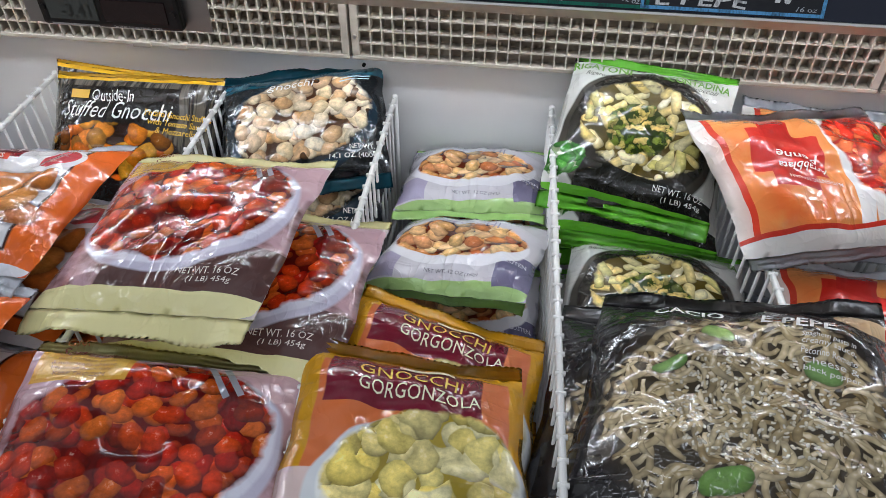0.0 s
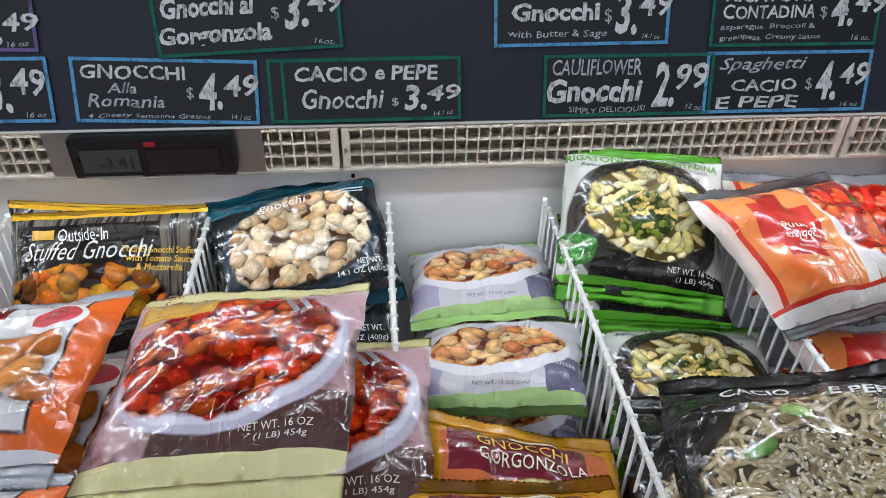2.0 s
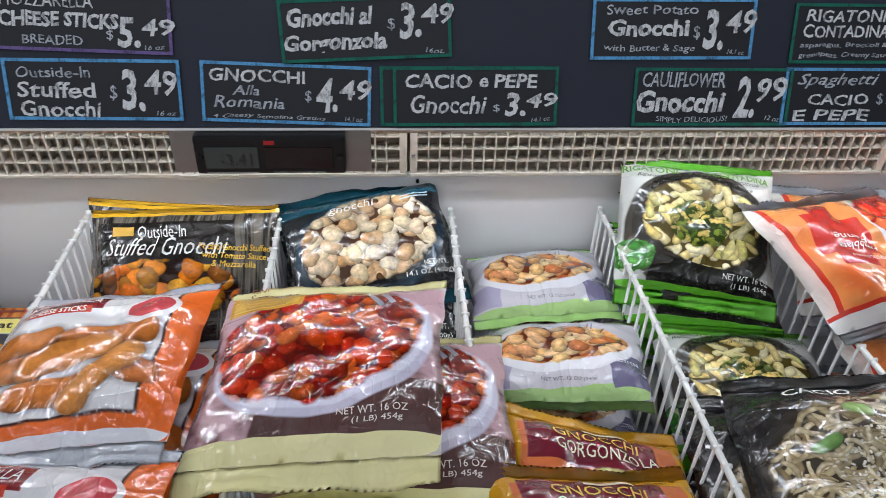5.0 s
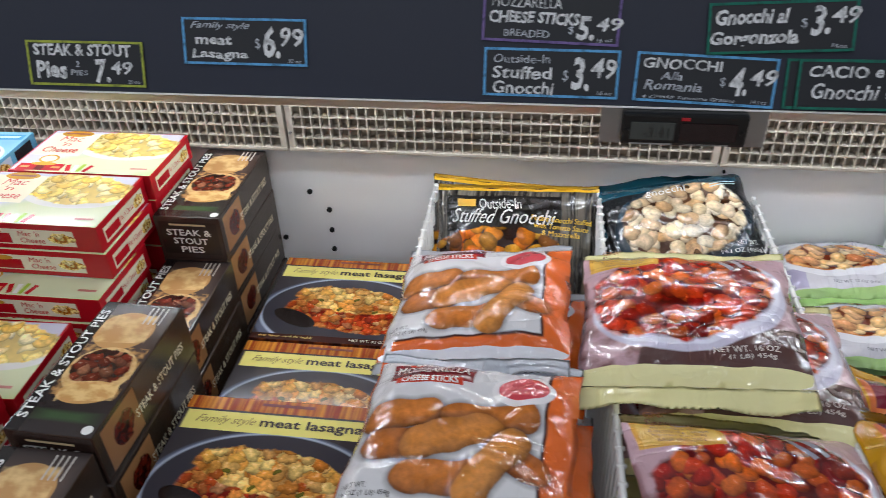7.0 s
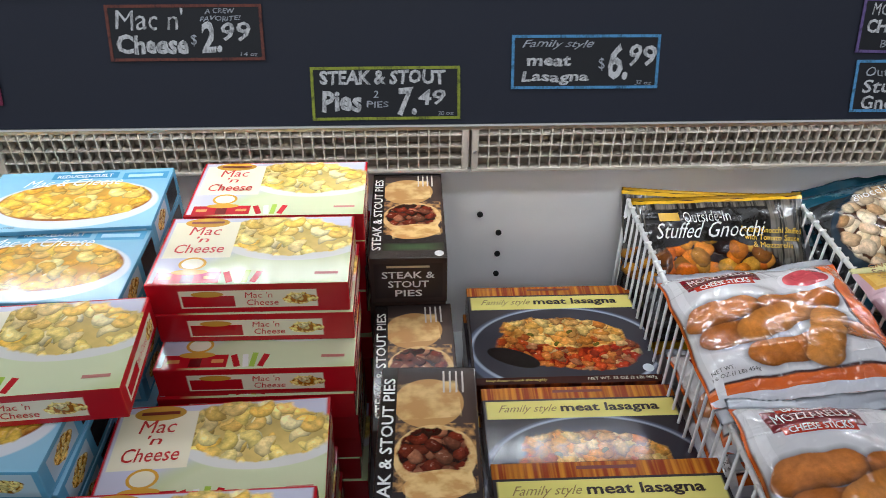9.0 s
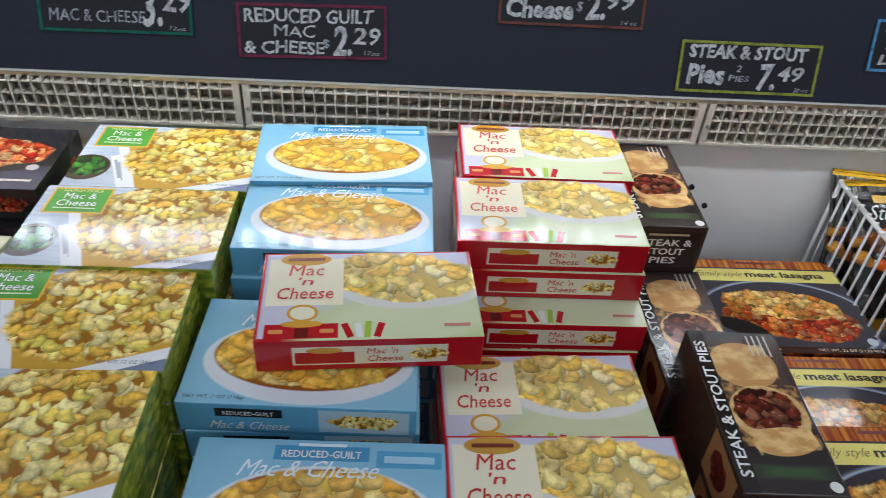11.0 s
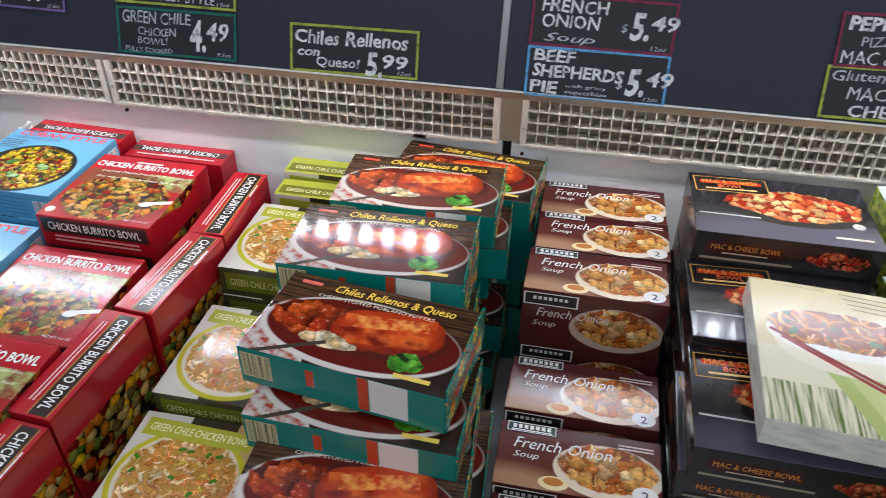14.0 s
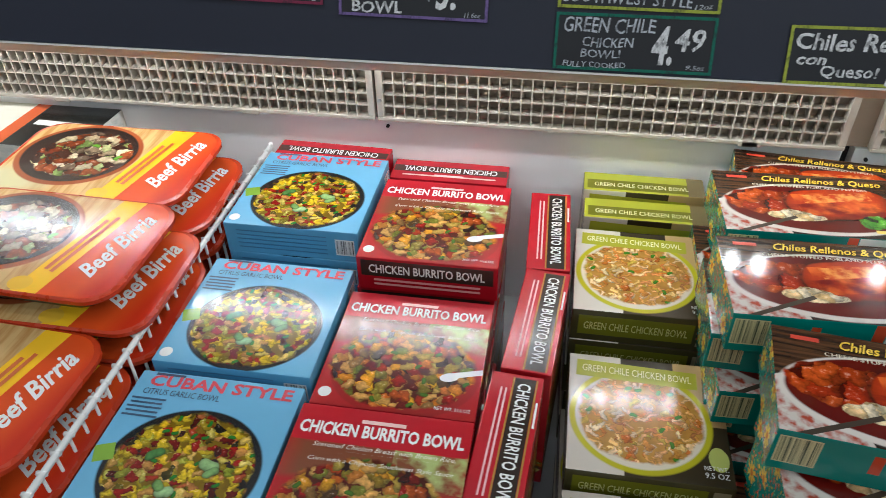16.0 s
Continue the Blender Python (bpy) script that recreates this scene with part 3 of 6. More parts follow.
# air grille: panels of crossed cream slats over a beige plenum
PITCH = 0.0141
JOINTS = [0.40 + 0.62 * k for k in range(-6, 2)]
slab("plenum", X0, 1.5155, 1.0, X1, 1.5305, 1.205, M_PLENUM, "beige air plenum behind the grille", "vent")
upright = mesh_of(box_bm(-0.0008, -0.006, 0.0, 0.0008, 0.009, 0.125), "slat", M_CREAM)
for k, xa in enumerate(JOINTS):
    xb = xa + 0.62
    panel = new("air_grille")
    panel.location = (xa, 1.505, 1.002)
    tagged(panel, "cream plastic egg-crate air grille panel", "vent", "air grilles")
    wdt = 0.62 - 0.004
    e0 = 0.004 if abs(xa + 1.46) < 0.01 else 0.0
    e1 = 0.022 if abs(xb + 1.46) < 0.01 else 0.0
    part("lower_edge", box_bm(e0, -0.008, 0.0, wdt - e1, 0.007, 0.0052, 0.001), M_CREAM, panel)
    for ex in (e0, wdt - e1 - 0.009):
        part("end_edge", box_bm(ex, -0.0075, 0.0055, ex + 0.009, 0.006, 0.126, 0.001), M_CREAM, panel)
    n = int((wdt - e0 - e1 - 0.02) / PITCH)
    for i in range(n):
        s = part("slat", upright, None, panel)
        s.location = (e0 + 0.016 + (i + 0.5) * (wdt - e0 - e1 - 0.034) / n, 0, 0.004)
    long_bm = box_bm(e0 + 0.005, -0.0052, -0.0009, wdt - e1 - 0.005, 0.0085, 0.0009)
    lm = mesh_of(long_bm, "cross_slat", M_CREAM)
    for j in range(1, 8):
        s = part("cross_slat", lm, None, panel)
        s.location = (0, 0, 0.004 + j * 0.0168)
    rv = random.Random(k)
    for i in range(2):
        nub = part("clip", box_bm(-0.012, -0.0095, -0.003, 0.012, -0.002, 0.004, 0.001), M_CREAM, panel)
        nub.location = (rv.uniform(0.1, 0.5), 0, 0.001)
    for zz in (0.03, 0.1):
        bm = bmesh.new()
        bmesh.ops.create_cone(bm, cap_ends=True, segments=10, radius1=0.0026, radius2=0.002, depth=0.002, matrix=Matrix.Translation((e0 + 0.0045, -0.0085, zz)) @ Matrix.Rotation(math.pi / 2, 4, "X"))
        part("screw", bm, M_STEEL, panel)

# thermometer on its steel bracket, under the chalkboard
th = new("thermometer")
th.location = (0.2832, 1.2125, 1.1735)
tagged(th, "black digital solar thermometer on a steel bracket under the canopy", "thermometer")
part("bracket", box_bm(-0.0776, 0.004, 0.0, 0.0776, 0.0055, 0.0370, 0.0004), M_STEEL, th, "brushed steel bracket")
case = part("housing", box_bm(-0.058, -0.007, 0.004, 0.058, 0.0035, 0.0365, 0.003), M_PLASTIC, th)
part("display", box_bm(-0.050, -0.0082, 0.010, -0.009, -0.0065, 0.028, 0.0004), M_LCD, case, "grey liquid crystal display")
part("solar_cell", box_bm(-0.004, -0.0082, 0.010, 0.048, -0.0065, 0.028, 0.0004), M_SOLAR, case, "dark red solar cell")
part("maker_mark", box_bm(-0.004, -0.0079, 0.0303, 0.004, -0.0068, 0.0335, 0.0003), ink(lin(200, 40, 50)), case)
seg = lambda x, y: (x, -0.0085, y)
lettering(case, "reading", "-3.41", seg, -0.026, 0.018, 0.024, 0.010, lin(40, 44, 42))
lettering(case, "small_print", "DIGITAL SOLAR PANEL METER", lambda x, y: (x, -0.0075, y), 0.022, 0.0058, 0.040, 0, lin(190, 190, 190))
bar(case, "small_print", lambda x, y: (x, -0.0075, y), -0.03, 0.0058, 0.040, 0.0016, lin(150, 150, 150))
for sx in (-0.0535, 0.0535):
    bm = bmesh.new()
    bmesh.ops.create_cone(bm, cap_ends=True, segments=12, radius1=0.0026, radius2=0.0022, depth=0.002, matrix=Matrix.Translation((sx, -0.0078, 0.019)) @ Matrix.Rotation(math.pi / 2, 4, "X"))
    part("screw", bm, M_PLASTIC, case)

# ---- wire dividers ----
WIRE = mesh_of(rod_bm((0, 0, 0), (0, 0, 0.249), 0.0017, 6), "wire", M_WIRE)
NUB = mesh_of(rod_bm((-0.0045, 0, 0), (0.0045, 0, 0), 0.0024, 6), "wire_tip", M_WIRE)


def divider(x, y0=0.80, y1=1.488, ztop=0.956, skew=0.0):
    d = new("wire_divider")
    d.matrix_basis = pose(x, y1, DECK, 0, 0, skew)
    tagged(d, "white plastic-coated wire divider standing on the freezer deck", "divider", "wire dividers")
    ln = y1 - y0
    part("top_rail", rod_bm((0, -ln, ztop - DECK), (0, 0, ztop - DECK), 0.0033), M_WIRE, d)
    part("middle_rail", rod_bm((0.003, -ln, 0.10), (0.003, 0, 0.10), 0.0026), M_WIRE, d)
    part("bottom_rail", rod_bm((0, -ln, 0.006), (0, 0, 0.006), 0.003), M_WIRE, d)
    part("end_post", rod_bm((0, 0.001, 0.0), (0, 0.001, ztop - DECK + 0.004), 0.0033), M_WIRE, d)
    n = int(ln / 0.0205)
    for i in range(n):
        w = part("wire", WIRE, None, d)
        w.location = (-0.002, -0.018 - i * 0.0205, 0.006)
        t = part("wire_tip", NUB, None, d)
        t.location = (0, -0.018 - i * 0.0205, ztop - DECK + 0.0015)


for x, sk in ((0.0, 0.0), (0.237, 0.0), (0.452, -0.4), (0.648, -2.0), (0.846, -3.2), (1.09, -3.0), (-2.236, 0.0)):
    divider(x, skew=-sk)

# ---- chalk price signs on the board ----
BLUE, GREEN, LIME = lin(104, 178, 234), lin(28, 116, 98), lin(176, 188, 76)
PURPLE, MAROON, BROWN = lin(126, 106, 166), lin(138, 50, 82), lin(136, 82, 72)
CHALK, DIM = lin(240, 242, 245), lin(206, 212, 222)


def chalk(name, c):
    """Chalk marker on slate: a broken, streaky coat of colour."""
    m = bpy.data.materials.new(name)
    m.use_nodes = True
    nt = m.node_tree
    p = nt.nodes["Principled BSDF"]
    co = node(nt, "ShaderNodeTexCoord").outputs["Object"]
    streak = node(nt, "ShaderNodeMapping", {"Vector": co, "Rotation": (0, 0, 0.7), "Scale": (1.0, 0.35, 1.0)})
    n1 = node(nt, "ShaderNodeTexNoise", {"Vector": streak.outputs[0], "Scale": 700.0, "Detail": 4.0, "Roughness": 0.7})
    n2 = node(nt, "ShaderNodeTexNoise", {"Vector": co, "Scale": 110.0, "Detail": 2.0})
    f = maths(nt, "ADD", maths(nt, "MULTIPLY", n1.outputs[0], 0.6), maths(nt, "MULTIPLY", n2.outputs[0], 0.4))
    k = node(nt, "ShaderNodeMapRange", {"Value": f, "From Min": 0.36, "From Max": 0.52})
    thin = tuple(0.28 * v + 0.72 * w for v, w in zip(c, lin(40, 45, 56)))
    link(nt, mixed(nt, k.outputs[0], thin, c), p.inputs["Base Color"])
    p.inputs["Roughness"].default_value = 0.9
    return m


for k, c in enumerate((BLUE, GREEN, LIME, PURPLE, MAROON, BROWN, CHALK, DIM)):
    INKS[c] = chalk("chalk_%d" % k, c)


def sign(x, s, turn, edge, lines, price, sub="", colour_word="", lift=0.0, dollar=True):
    """A chalk-lettered card: lines are (text, x, y, width, height, shear, heavy) in parts of the card's size."""
    W, H = 0.128, 0.0452
    root = new("price_sign")
    root.matrix_basis = BOARD @ pose(x, s, 0.0006 + lift, 0, 0, turn)
    tagged(root, "black chalk price card with %s edge on the board" % colour_word, "sign", "price signs")
    part("card", box_bm(0, 0, 0, W, H, 0.0011, 0.0003), M_CARD, root)
    rim = 0.0024
    for a in ((0, 0, W, rim), (0, H - rim, W, H), (0, rim, rim, H - rim), (W - rim, rim, W, H - rim)):
        part("coloured_edge", box_bm(a[0], a[1], 0.0009, a[2], a[3], 0.0016), ink(edge), root)

    def pl(px, py):
        a, b = px * 95 + x * 37, py * 95 + s * 91
        return (px + 0.0011 * noise.noise((a, b, 1.3)) + 0.0005 * noise.noise((a * 3, b * 3, 7.1)),
                py + 0.0014 * noise.noise((a * 0.9, b * 0.5, 4.7)) + 0.0005 * noise.noise((a * 3, b * 3, 2.9)), 0.00175)

    for k, (txt, cx, cy, w, h, sh, hv) in enumerate(lines):
        lettering(root, "chalk_writing", txt, pl, cx * W, cy * H, w * W, h * H, CHALK if hv >= 0.01 else DIM, sh + 0.06, hv * 0.95 + 0.007)
    if price:
        whole, cents, cx, cy, h = price
        lettering(root, "chalk_price", whole + ".", pl, cx * W, cy * H, 0.13 * W, h * 1.15 * H, CHALK, 0.12, 0.03)
        lettering(root, "chalk_price", cents, pl, (cx + 0.165) * W, (cy + h * 0.2) * H, 0.19 * W, h * 0.66 * H, CHALK, 0.12, 0.018)
        if dollar:
            lettering(root, "chalk_writing", "$", pl, (cx - 0.11) * W, (cy - 0.05) * H, 0.04 * W, h * 0.4 * H, DIM, 0, 0.0)
    if sub:
        lettering(root, "chalk_writing", sub, pl, 0.90 * W, 0.12 * H, 0.11 * W, 0.08 * H, DIM, 0.2, 0.0)


sign(0.690, 0.002, 0, BLUE, [("Spaghetti", .34, .78, .52, .26, .3, 0), ("CACIO", .36, .45, .40, .2, 0, .012), ("E PEPE", .33, .17, .5, .2, 0, .012)], ("4", "49", .74, .5, .55), "16 oz", "blue")
sign(0.568, 0.0015, 0, GREEN, [("CAULIFLOWER", .31, .8, .52, .26, 0, .005), ("Gnocchi", .30, .42, .56, .38, .05, .03), ("SIMPLY DELICIOUS!", .38, .11, .46, .09, 0, 0)], ("2", "99", .71, .5, .66), "12 oz.", "dark green", dollar=False)
sign(0.369, 0.0015, 0.4, GREEN, [], None, "", "dark green")
sign(0.379, 0.0015, 0.3, GREEN, [("CACIO e PEPE", .47, .76, .8, .24, 0, .02), ("Gnocchi", .33, .36, .46, .3, .1, .01)], ("3", "49", .74, .36, .36), "14.1 oz", "dark green", lift=0.0022)
sign(0.233, 0.0055, -2.0, BLUE, [("GNOCCHI", .33, .78, .56, .22, 0, .015), ("Alla", .26, .54, .16, .16, .2, .005), ("Romania", .28, .34, .42, .2, .15, .005), ("4 Cheesy Semolina Gratins", .4, .10, .66, .08, .1, 0)], ("4", "49", .74, .5, .52), "14.1 oz", "blue")
sign(0.091, 0.0065, -0.4, BLUE, [("Outside-In", .28, .78, .42, .18, 0, 0), ("Stuffed", .29, .49, .44, .26, 0, .01), ("Gnocchi", .30, .18, .46, .26, 0, .012)], ("3", "49", .72, .5, .62), "16 oz", "blue")
sign(0.088, 0.058, -1.8, PURPLE, [("MOZZARELLA", .32, .8, .5, .22, 0, .02), ("CHEESE STICKS", .38, .5, .66, .24, .05, .03), ("BREADED", .33, .18, .34, .14, 0, 0)], ("5", "49", .76, .34, .42), "16 oz", "purple")
sign(0.296, 0.0485, 2.6, GREEN, [("Gnocchi al", .3, .72, .5, .3, .1, .03), ("Gorgonzola", .32, .28, .6, .34, .1, .03)], ("3", "49", .76, .6, .5), "16oz.", "dark green", lift=0.0012)
sign(0.531, 0.0525, 0.4, BLUE, [("Sweet Potato", .36, .82, .56, .16, 0, .0), ("Gnocchi", .35, .52, .5, .28, 0, .03), ("with Butter & Sage", .36, .18, .56, .14, 0, 0)], ("3", "49", .75, .5, .6), "14.1 oz", "blue")
sign(0.690, 0.0505, 0, GREEN, [("RIGATONI", .33, .8, .5, .2, 0, .012), ("CONTADINA", .34, .54, .54, .22, 0, .012), ("asparagus. Broccoli &", .34, .3, .56, .1, 0, 0), ("greenpeas. Creamy Sauce", .36, .14, .6, .1, 0, 0)], ("4", "49", .77, .58, .5), "16 oz.", "dark green")
sign(-0.212, 0.0297, -0.2, BLUE, [("Family style", .31, .82, .48, .17, .35, 0), ("meat", .25, .52, .3, .2, 0, .025), ("Lasagna", .30, .2, .46, .24, 0, .02)], ("6", "99", .72, .5, .6), "32 oz", "blue")
sign(-0.384, 0.0047, 0, LIME, [("STEAK & STOUT", .48, .8, .84, .26, 0, .03), ("Pies", .2, .36, .27, .4, 0, .03), ("PIES", .44, .3, .14, .12, 0, 0), ("2", .43, .5, .03, .14, 0, 0)], ("7", "49", .64, .34, .46), "20 oz", "lime green", dollar=False)
sign(-0.549, 0.056, 0, BROWN, [("Mac n'", .28, .74, .44, .36, .05, .025), ("Cheese", .28, .3, .46, .36, .05, .03), ("A CREW", .73, .88, .2, .09, .1, 0), ("FAVORITE!", .73, .75, .26, .09, .1, 0)], ("2", "99", .66, .42, .5), "14 oz", "brown")
sign(-0.772, 0.018, 1.2, MAROON, [("REDUCED GUILT", .48, .78, .86, .26, 0, .012), ("MAC", .38, .5, .28, .22, 0, .015), ("& CHEESE", .31, .2, .54, .24, 0, .015)], ("2", "29", .7, .34, .48), "17oz", "maroon")
sign(-0.938, 0.033, 0.5, GREEN, [("HATCH CHILI", .36, .74, .62, .28, 0, .025), ("MAC & CHEESE", .38, .3, .62, .22, 0, .0)], ("3", "29", .74, .5, .66), "12oz", "dark green", dollar=False)
sign(-1.175, 0.0015, 0.6, LIME, [("Gluten Free", .34, .82, .6, .2, .05, .0), ("MAC N'", .36, .5, .4, .24, 0, .02), ("CHEESE", .42, .17, .46, .24, 0, .02)], ("3", "69", .74, .46, .5), "12oz", "lime green")
sign(-1.172, 0.0455, 1.0, MAROON, [("PEPPERONI", .38, .8, .66, .26, 0, .03), ("PIZZA", .28, .48, .26, .18, 0, 0), ("MAC & CHEESE", .42, .18, .76, .24, 0, .025)], ("3", "29", .76, .62, .5), "12oz", "maroon", dollar=False)
sign(-1.434, -0.003, 0.2, BLUE, [("BEEF", .2, .82, .3, .24, 0, .02), ("SHEPHERDS", .37, .52, .64, .26, 0, .025), ("PIE", .14, .2, .2, .24, 0, .025), ("with gravy", .44, .24, .3, .09, 0, 0), ("vegetables", .44, .12, .3, .09, 0, 0)], ("5", "49", .78, .42, .46), "12oz", "blue")
sign(-1.434, 0.0425, -0.2, MAROON, [("FRENCH", .3, .8, .46, .26, 0, .012), ("ONION", .28, .5, .4, .26, 0, .012), ("Soup", .28, .16, .36, .2, .3, 0)], ("5", "49", .76, .5, .46), "12oz", "maroon")
sign(-1.664, -0.0005, 0.6, LIME, [("Chiles Rellenos", .48, .74, .88, .3, .05, .015), ("con", .15, .4, .18, .14, .1, .02), ("Queso!", .38, .22, .34, .24, .05, .01)], ("5", "99", .66, .24, .44), "12oz", "olive green", dollar=False)
sign(-1.848, 0.0018, 0.2, GREEN, [("GREEN CHILE", .34, .8, .58, .26, .05, .0), ("CHICKEN", .34, .5, .32, .17, 0, .0), ("BOWL!", .30, .3, .26, .15, 0, .0), ("FULLY COOKED", .26, .1, .4, .1, 0, 0)], ("4", "49", .68, .48, .62), "9.5oz", "green", dollar=False)
sign(-1.848, 0.0505, -0.2, LIME, [("CHICKEN", .3, .66, .46, .26, 0, .012), ("SOUTHWEST STYLE", .43, .2, .8, .2, 0, 0)], ("4", "49", .78, .6, .4), "12oz", "lime green")
sign(-2.033, 0.037, -0.6, PURPLE, [("CHICKEN", .28, .8, .44, .24, 0, .02), ("BURRITO", .3, .5, .46, .24, 0, .012), ("BOWL", .26, .18, .34, .22, 0, .012)], ("3", "79", .72, .46, .5), "11.6oz", "purple")
sign(-2.175, 0.0455, -0.6, MAROON, [("BOWL", .3, .3, .4, .24, 0, .012)], ("4", "49", .72, .4, .45), "11oz", "red")

# ---- boxed goods: prints ----
RED, CREAM, GOLD = lin(186, 20, 34), lin(240, 232, 205), lin(214, 160, 60)
MAC = [lin(250, 222, 124), lin(252, 234, 158), lin(248, 202, 92), lin(254, 242, 190)]
HATCHMAC = [lin(246, 224, 124), lin(252, 238, 174), lin(242, 194, 80), lin(234, 216, 108)]
MELTED = [lin(236, 200, 130), lin(214, 146, 74), lin(176, 90, 40), lin(246, 222, 170)]
PALE = [lin(236, 214, 170), lin(244, 230, 196), lin(222, 186, 130), lin(246, 236, 214)]
MIXBOWL = [lin(240, 200, 40), lin(180, 40, 30), lin(60, 40, 26), lin(224, 190, 120), lin(90, 130, 40)]


def food(cx, cy, rx, ry, ang, under, tones, sc, ln=0.22, wd=0.3, bend=0.0, herb=None):
    return ("food", cx, cy, rx, ry, ang, under, tones, sc, ln, wd, bend, herb)


P_RED_T = print_mat("print_red_mac", RED, [("rect", .5, .305, .485, .285, 0, lin(204, 202, 220)), ("ell", .74, .02, .56, .28, 0, lin(190, 202, 140), 0.12), ("ell", .66, .12, .42, .18, 8, lin(212, 218, 180), 0.25), ("ell", .70, .36, .37, .17, 0, lin(222, 220, 214)), food(.66, .42, .36, .175, -6, lin(240, 204, 128), MAC, 9, .22, .3, 1.15), ("rect", .205, .39, .175, .165, 0, CREAM), ("ell", .2, .55, .12, .045, 0, lin(200, 150, 60)), ("rect", .2, .06, .16, .045, 0, RED), ("ell", .2, .175, .07, .055, 0, GOLD), ("ell", .2, .175, .055, .042, 0, CREAM), ("ell", .2, .105, .09, .022, 0, GOLD), ("rect", .2, .05, .03, .03, 0, lin(110, 16, 20)), ("rect", .09, .06, .03, .012, 0, lin(226, 150, 90)), ("rect", .31, .06, .03, .012, 0, lin(226, 150, 90)), ("rect", .40, .06, .016, .045, 20, RED), ("rect", .45, .06, .014, .045, 8, lin(236, 236, 232)), ("rect", .49, .065, .014, .05, -4, lin(160, 190, 70)), ("rect", .54, .06, .016, .045, -16, RED)], 0.2)
P_RED_F = print_mat("print_red_mac_front", RED, [("rect", .5, .088, .34, .055, 0, CREAM), ("rect", .3, .075, .13, .035, 0, RED), ("ell", .3, .12, .08, .018, 0, GOLD), food(.75, .088, .085, .045, 0, lin(190, 120, 30), MAC, 26, .2, .26, 1.6)], 0.24)
P_RED_S = print_mat("print_red_mac_side", RED, [("rect", .5, .14, .40, .085, 0, CREAM), ("rect", .26, .13, .14, .05, 0, RED), food(.8, .14, .1, .06, 0, lin(190, 120, 30), MAC, 20, .2, .26, 1.6)], 0.24)

SKY = lin(134, 190, 220)
P_BLU_T = print_mat("print_blue_mac", SKY, [("ell", .5, .1, .7, .4, 0, lin(150, 202, 228), 0.4), ("ell", .52, .26, .46, .25, 0, lin(226, 232, 240)), ("ell", .52, .29, .42, .205, 0, lin(150, 90, 30)), food(.52, .30, .41, .20, 0, lin(232, 178, 80), [lin(250, 214, 100), lin(242, 180, 64), lin(252, 234, 156)], 9.5, .22, .3, 1.15), ("rect", .5, .57, .19, .035, 0, lin(74, 150, 196)), ("rect", .85, .55, .13, .04, 0, lin(88, 164, 208))], 0.2)
P_BLU_F = print_mat("print_blue_mac_front", lin(106, 176, 212), [("rect", .78, .09, .19, .07, 0, lin(190, 216, 230)), food(.78, .09, .15, .05, 0, lin(170, 120, 30), MAC, 24, .2, .27, 1.5), ("rect", .3, .125, .14, .026, 0, BLACK)], 0.25)
P_BLU_S = print_mat("print_blue_mac_side", lin(96, 168, 206), [("rect", .3, .14, .2, .1, 0, lin(180, 208, 224)), food(.3, .14, .14, .07, 0, lin(170, 120, 30), MAC, 18, .2, .27, 1.5), ("rect", .74, .14, .16, .1, 0, lin(30, 34, 40))], 0.25)

P_HAT_T = print_mat("print_hatch_mac", lin(206, 214, 224), [("grain", .5, .33, .6, .4, 0, lin(184, 197, 214), 3, 40), ("ell", .08, .19, .13, .13, 0, lin(66, 46, 36)), food(.09, .2, .105, .105, 0, lin(24, 60, 24), [lin(50, 112, 44), lin(96, 160, 66), lin(34, 84, 36)], 11, .1, .36, 0), ("rect", .29, .17, .052, .17, 22, lin(240, 240, 242)), ("rect", .285, .16, .012, .10, 22, lin(168, 174, 186)), ("rect", .255, .18, .008, .10, 22, lin(168, 174, 186)), ("rect", .70, .33, .45, .33, 20, lin(240, 240, 242)), ("rect", .72, .38, .43, .32, 20, lin(206, 160, 60)), food(.71, .40, .47, .33, 20, lin(180, 126, 42), HATCHMAC, 11, .22, .29, 1.15), ("rect", .94, -.05, .5, .10, 20, lin(126, 138, 164)), ("rect", .90, .055, .5, .014, 20, lin(242, 242, 244)), ("rect", .20, .53, .155, .115, 0, lin(224, 176, 64)), ("rect", .20, .53, .143, .102, 0, lin(92, 166, 66))], 0.2)
P_HAT_S = print_mat("print_hatch_side", lin(150, 164, 50), [("grain", .5, .15, .6, .2, 0, lin(196, 200, 70), 14, 10), ("grain", .5, .15, .6, .2, 0, lin(96, 120, 36), 9, 22)], 0.3)

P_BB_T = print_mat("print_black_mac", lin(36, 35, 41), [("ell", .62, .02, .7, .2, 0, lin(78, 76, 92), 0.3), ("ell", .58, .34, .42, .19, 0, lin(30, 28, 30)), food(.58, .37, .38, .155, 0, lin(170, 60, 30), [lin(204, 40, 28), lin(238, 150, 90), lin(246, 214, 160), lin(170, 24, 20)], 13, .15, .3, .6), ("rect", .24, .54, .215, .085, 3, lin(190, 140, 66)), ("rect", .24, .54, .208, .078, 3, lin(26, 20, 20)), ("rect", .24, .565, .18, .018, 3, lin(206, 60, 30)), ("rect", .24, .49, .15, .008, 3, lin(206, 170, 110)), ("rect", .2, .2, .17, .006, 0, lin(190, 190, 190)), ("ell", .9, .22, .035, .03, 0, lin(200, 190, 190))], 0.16)
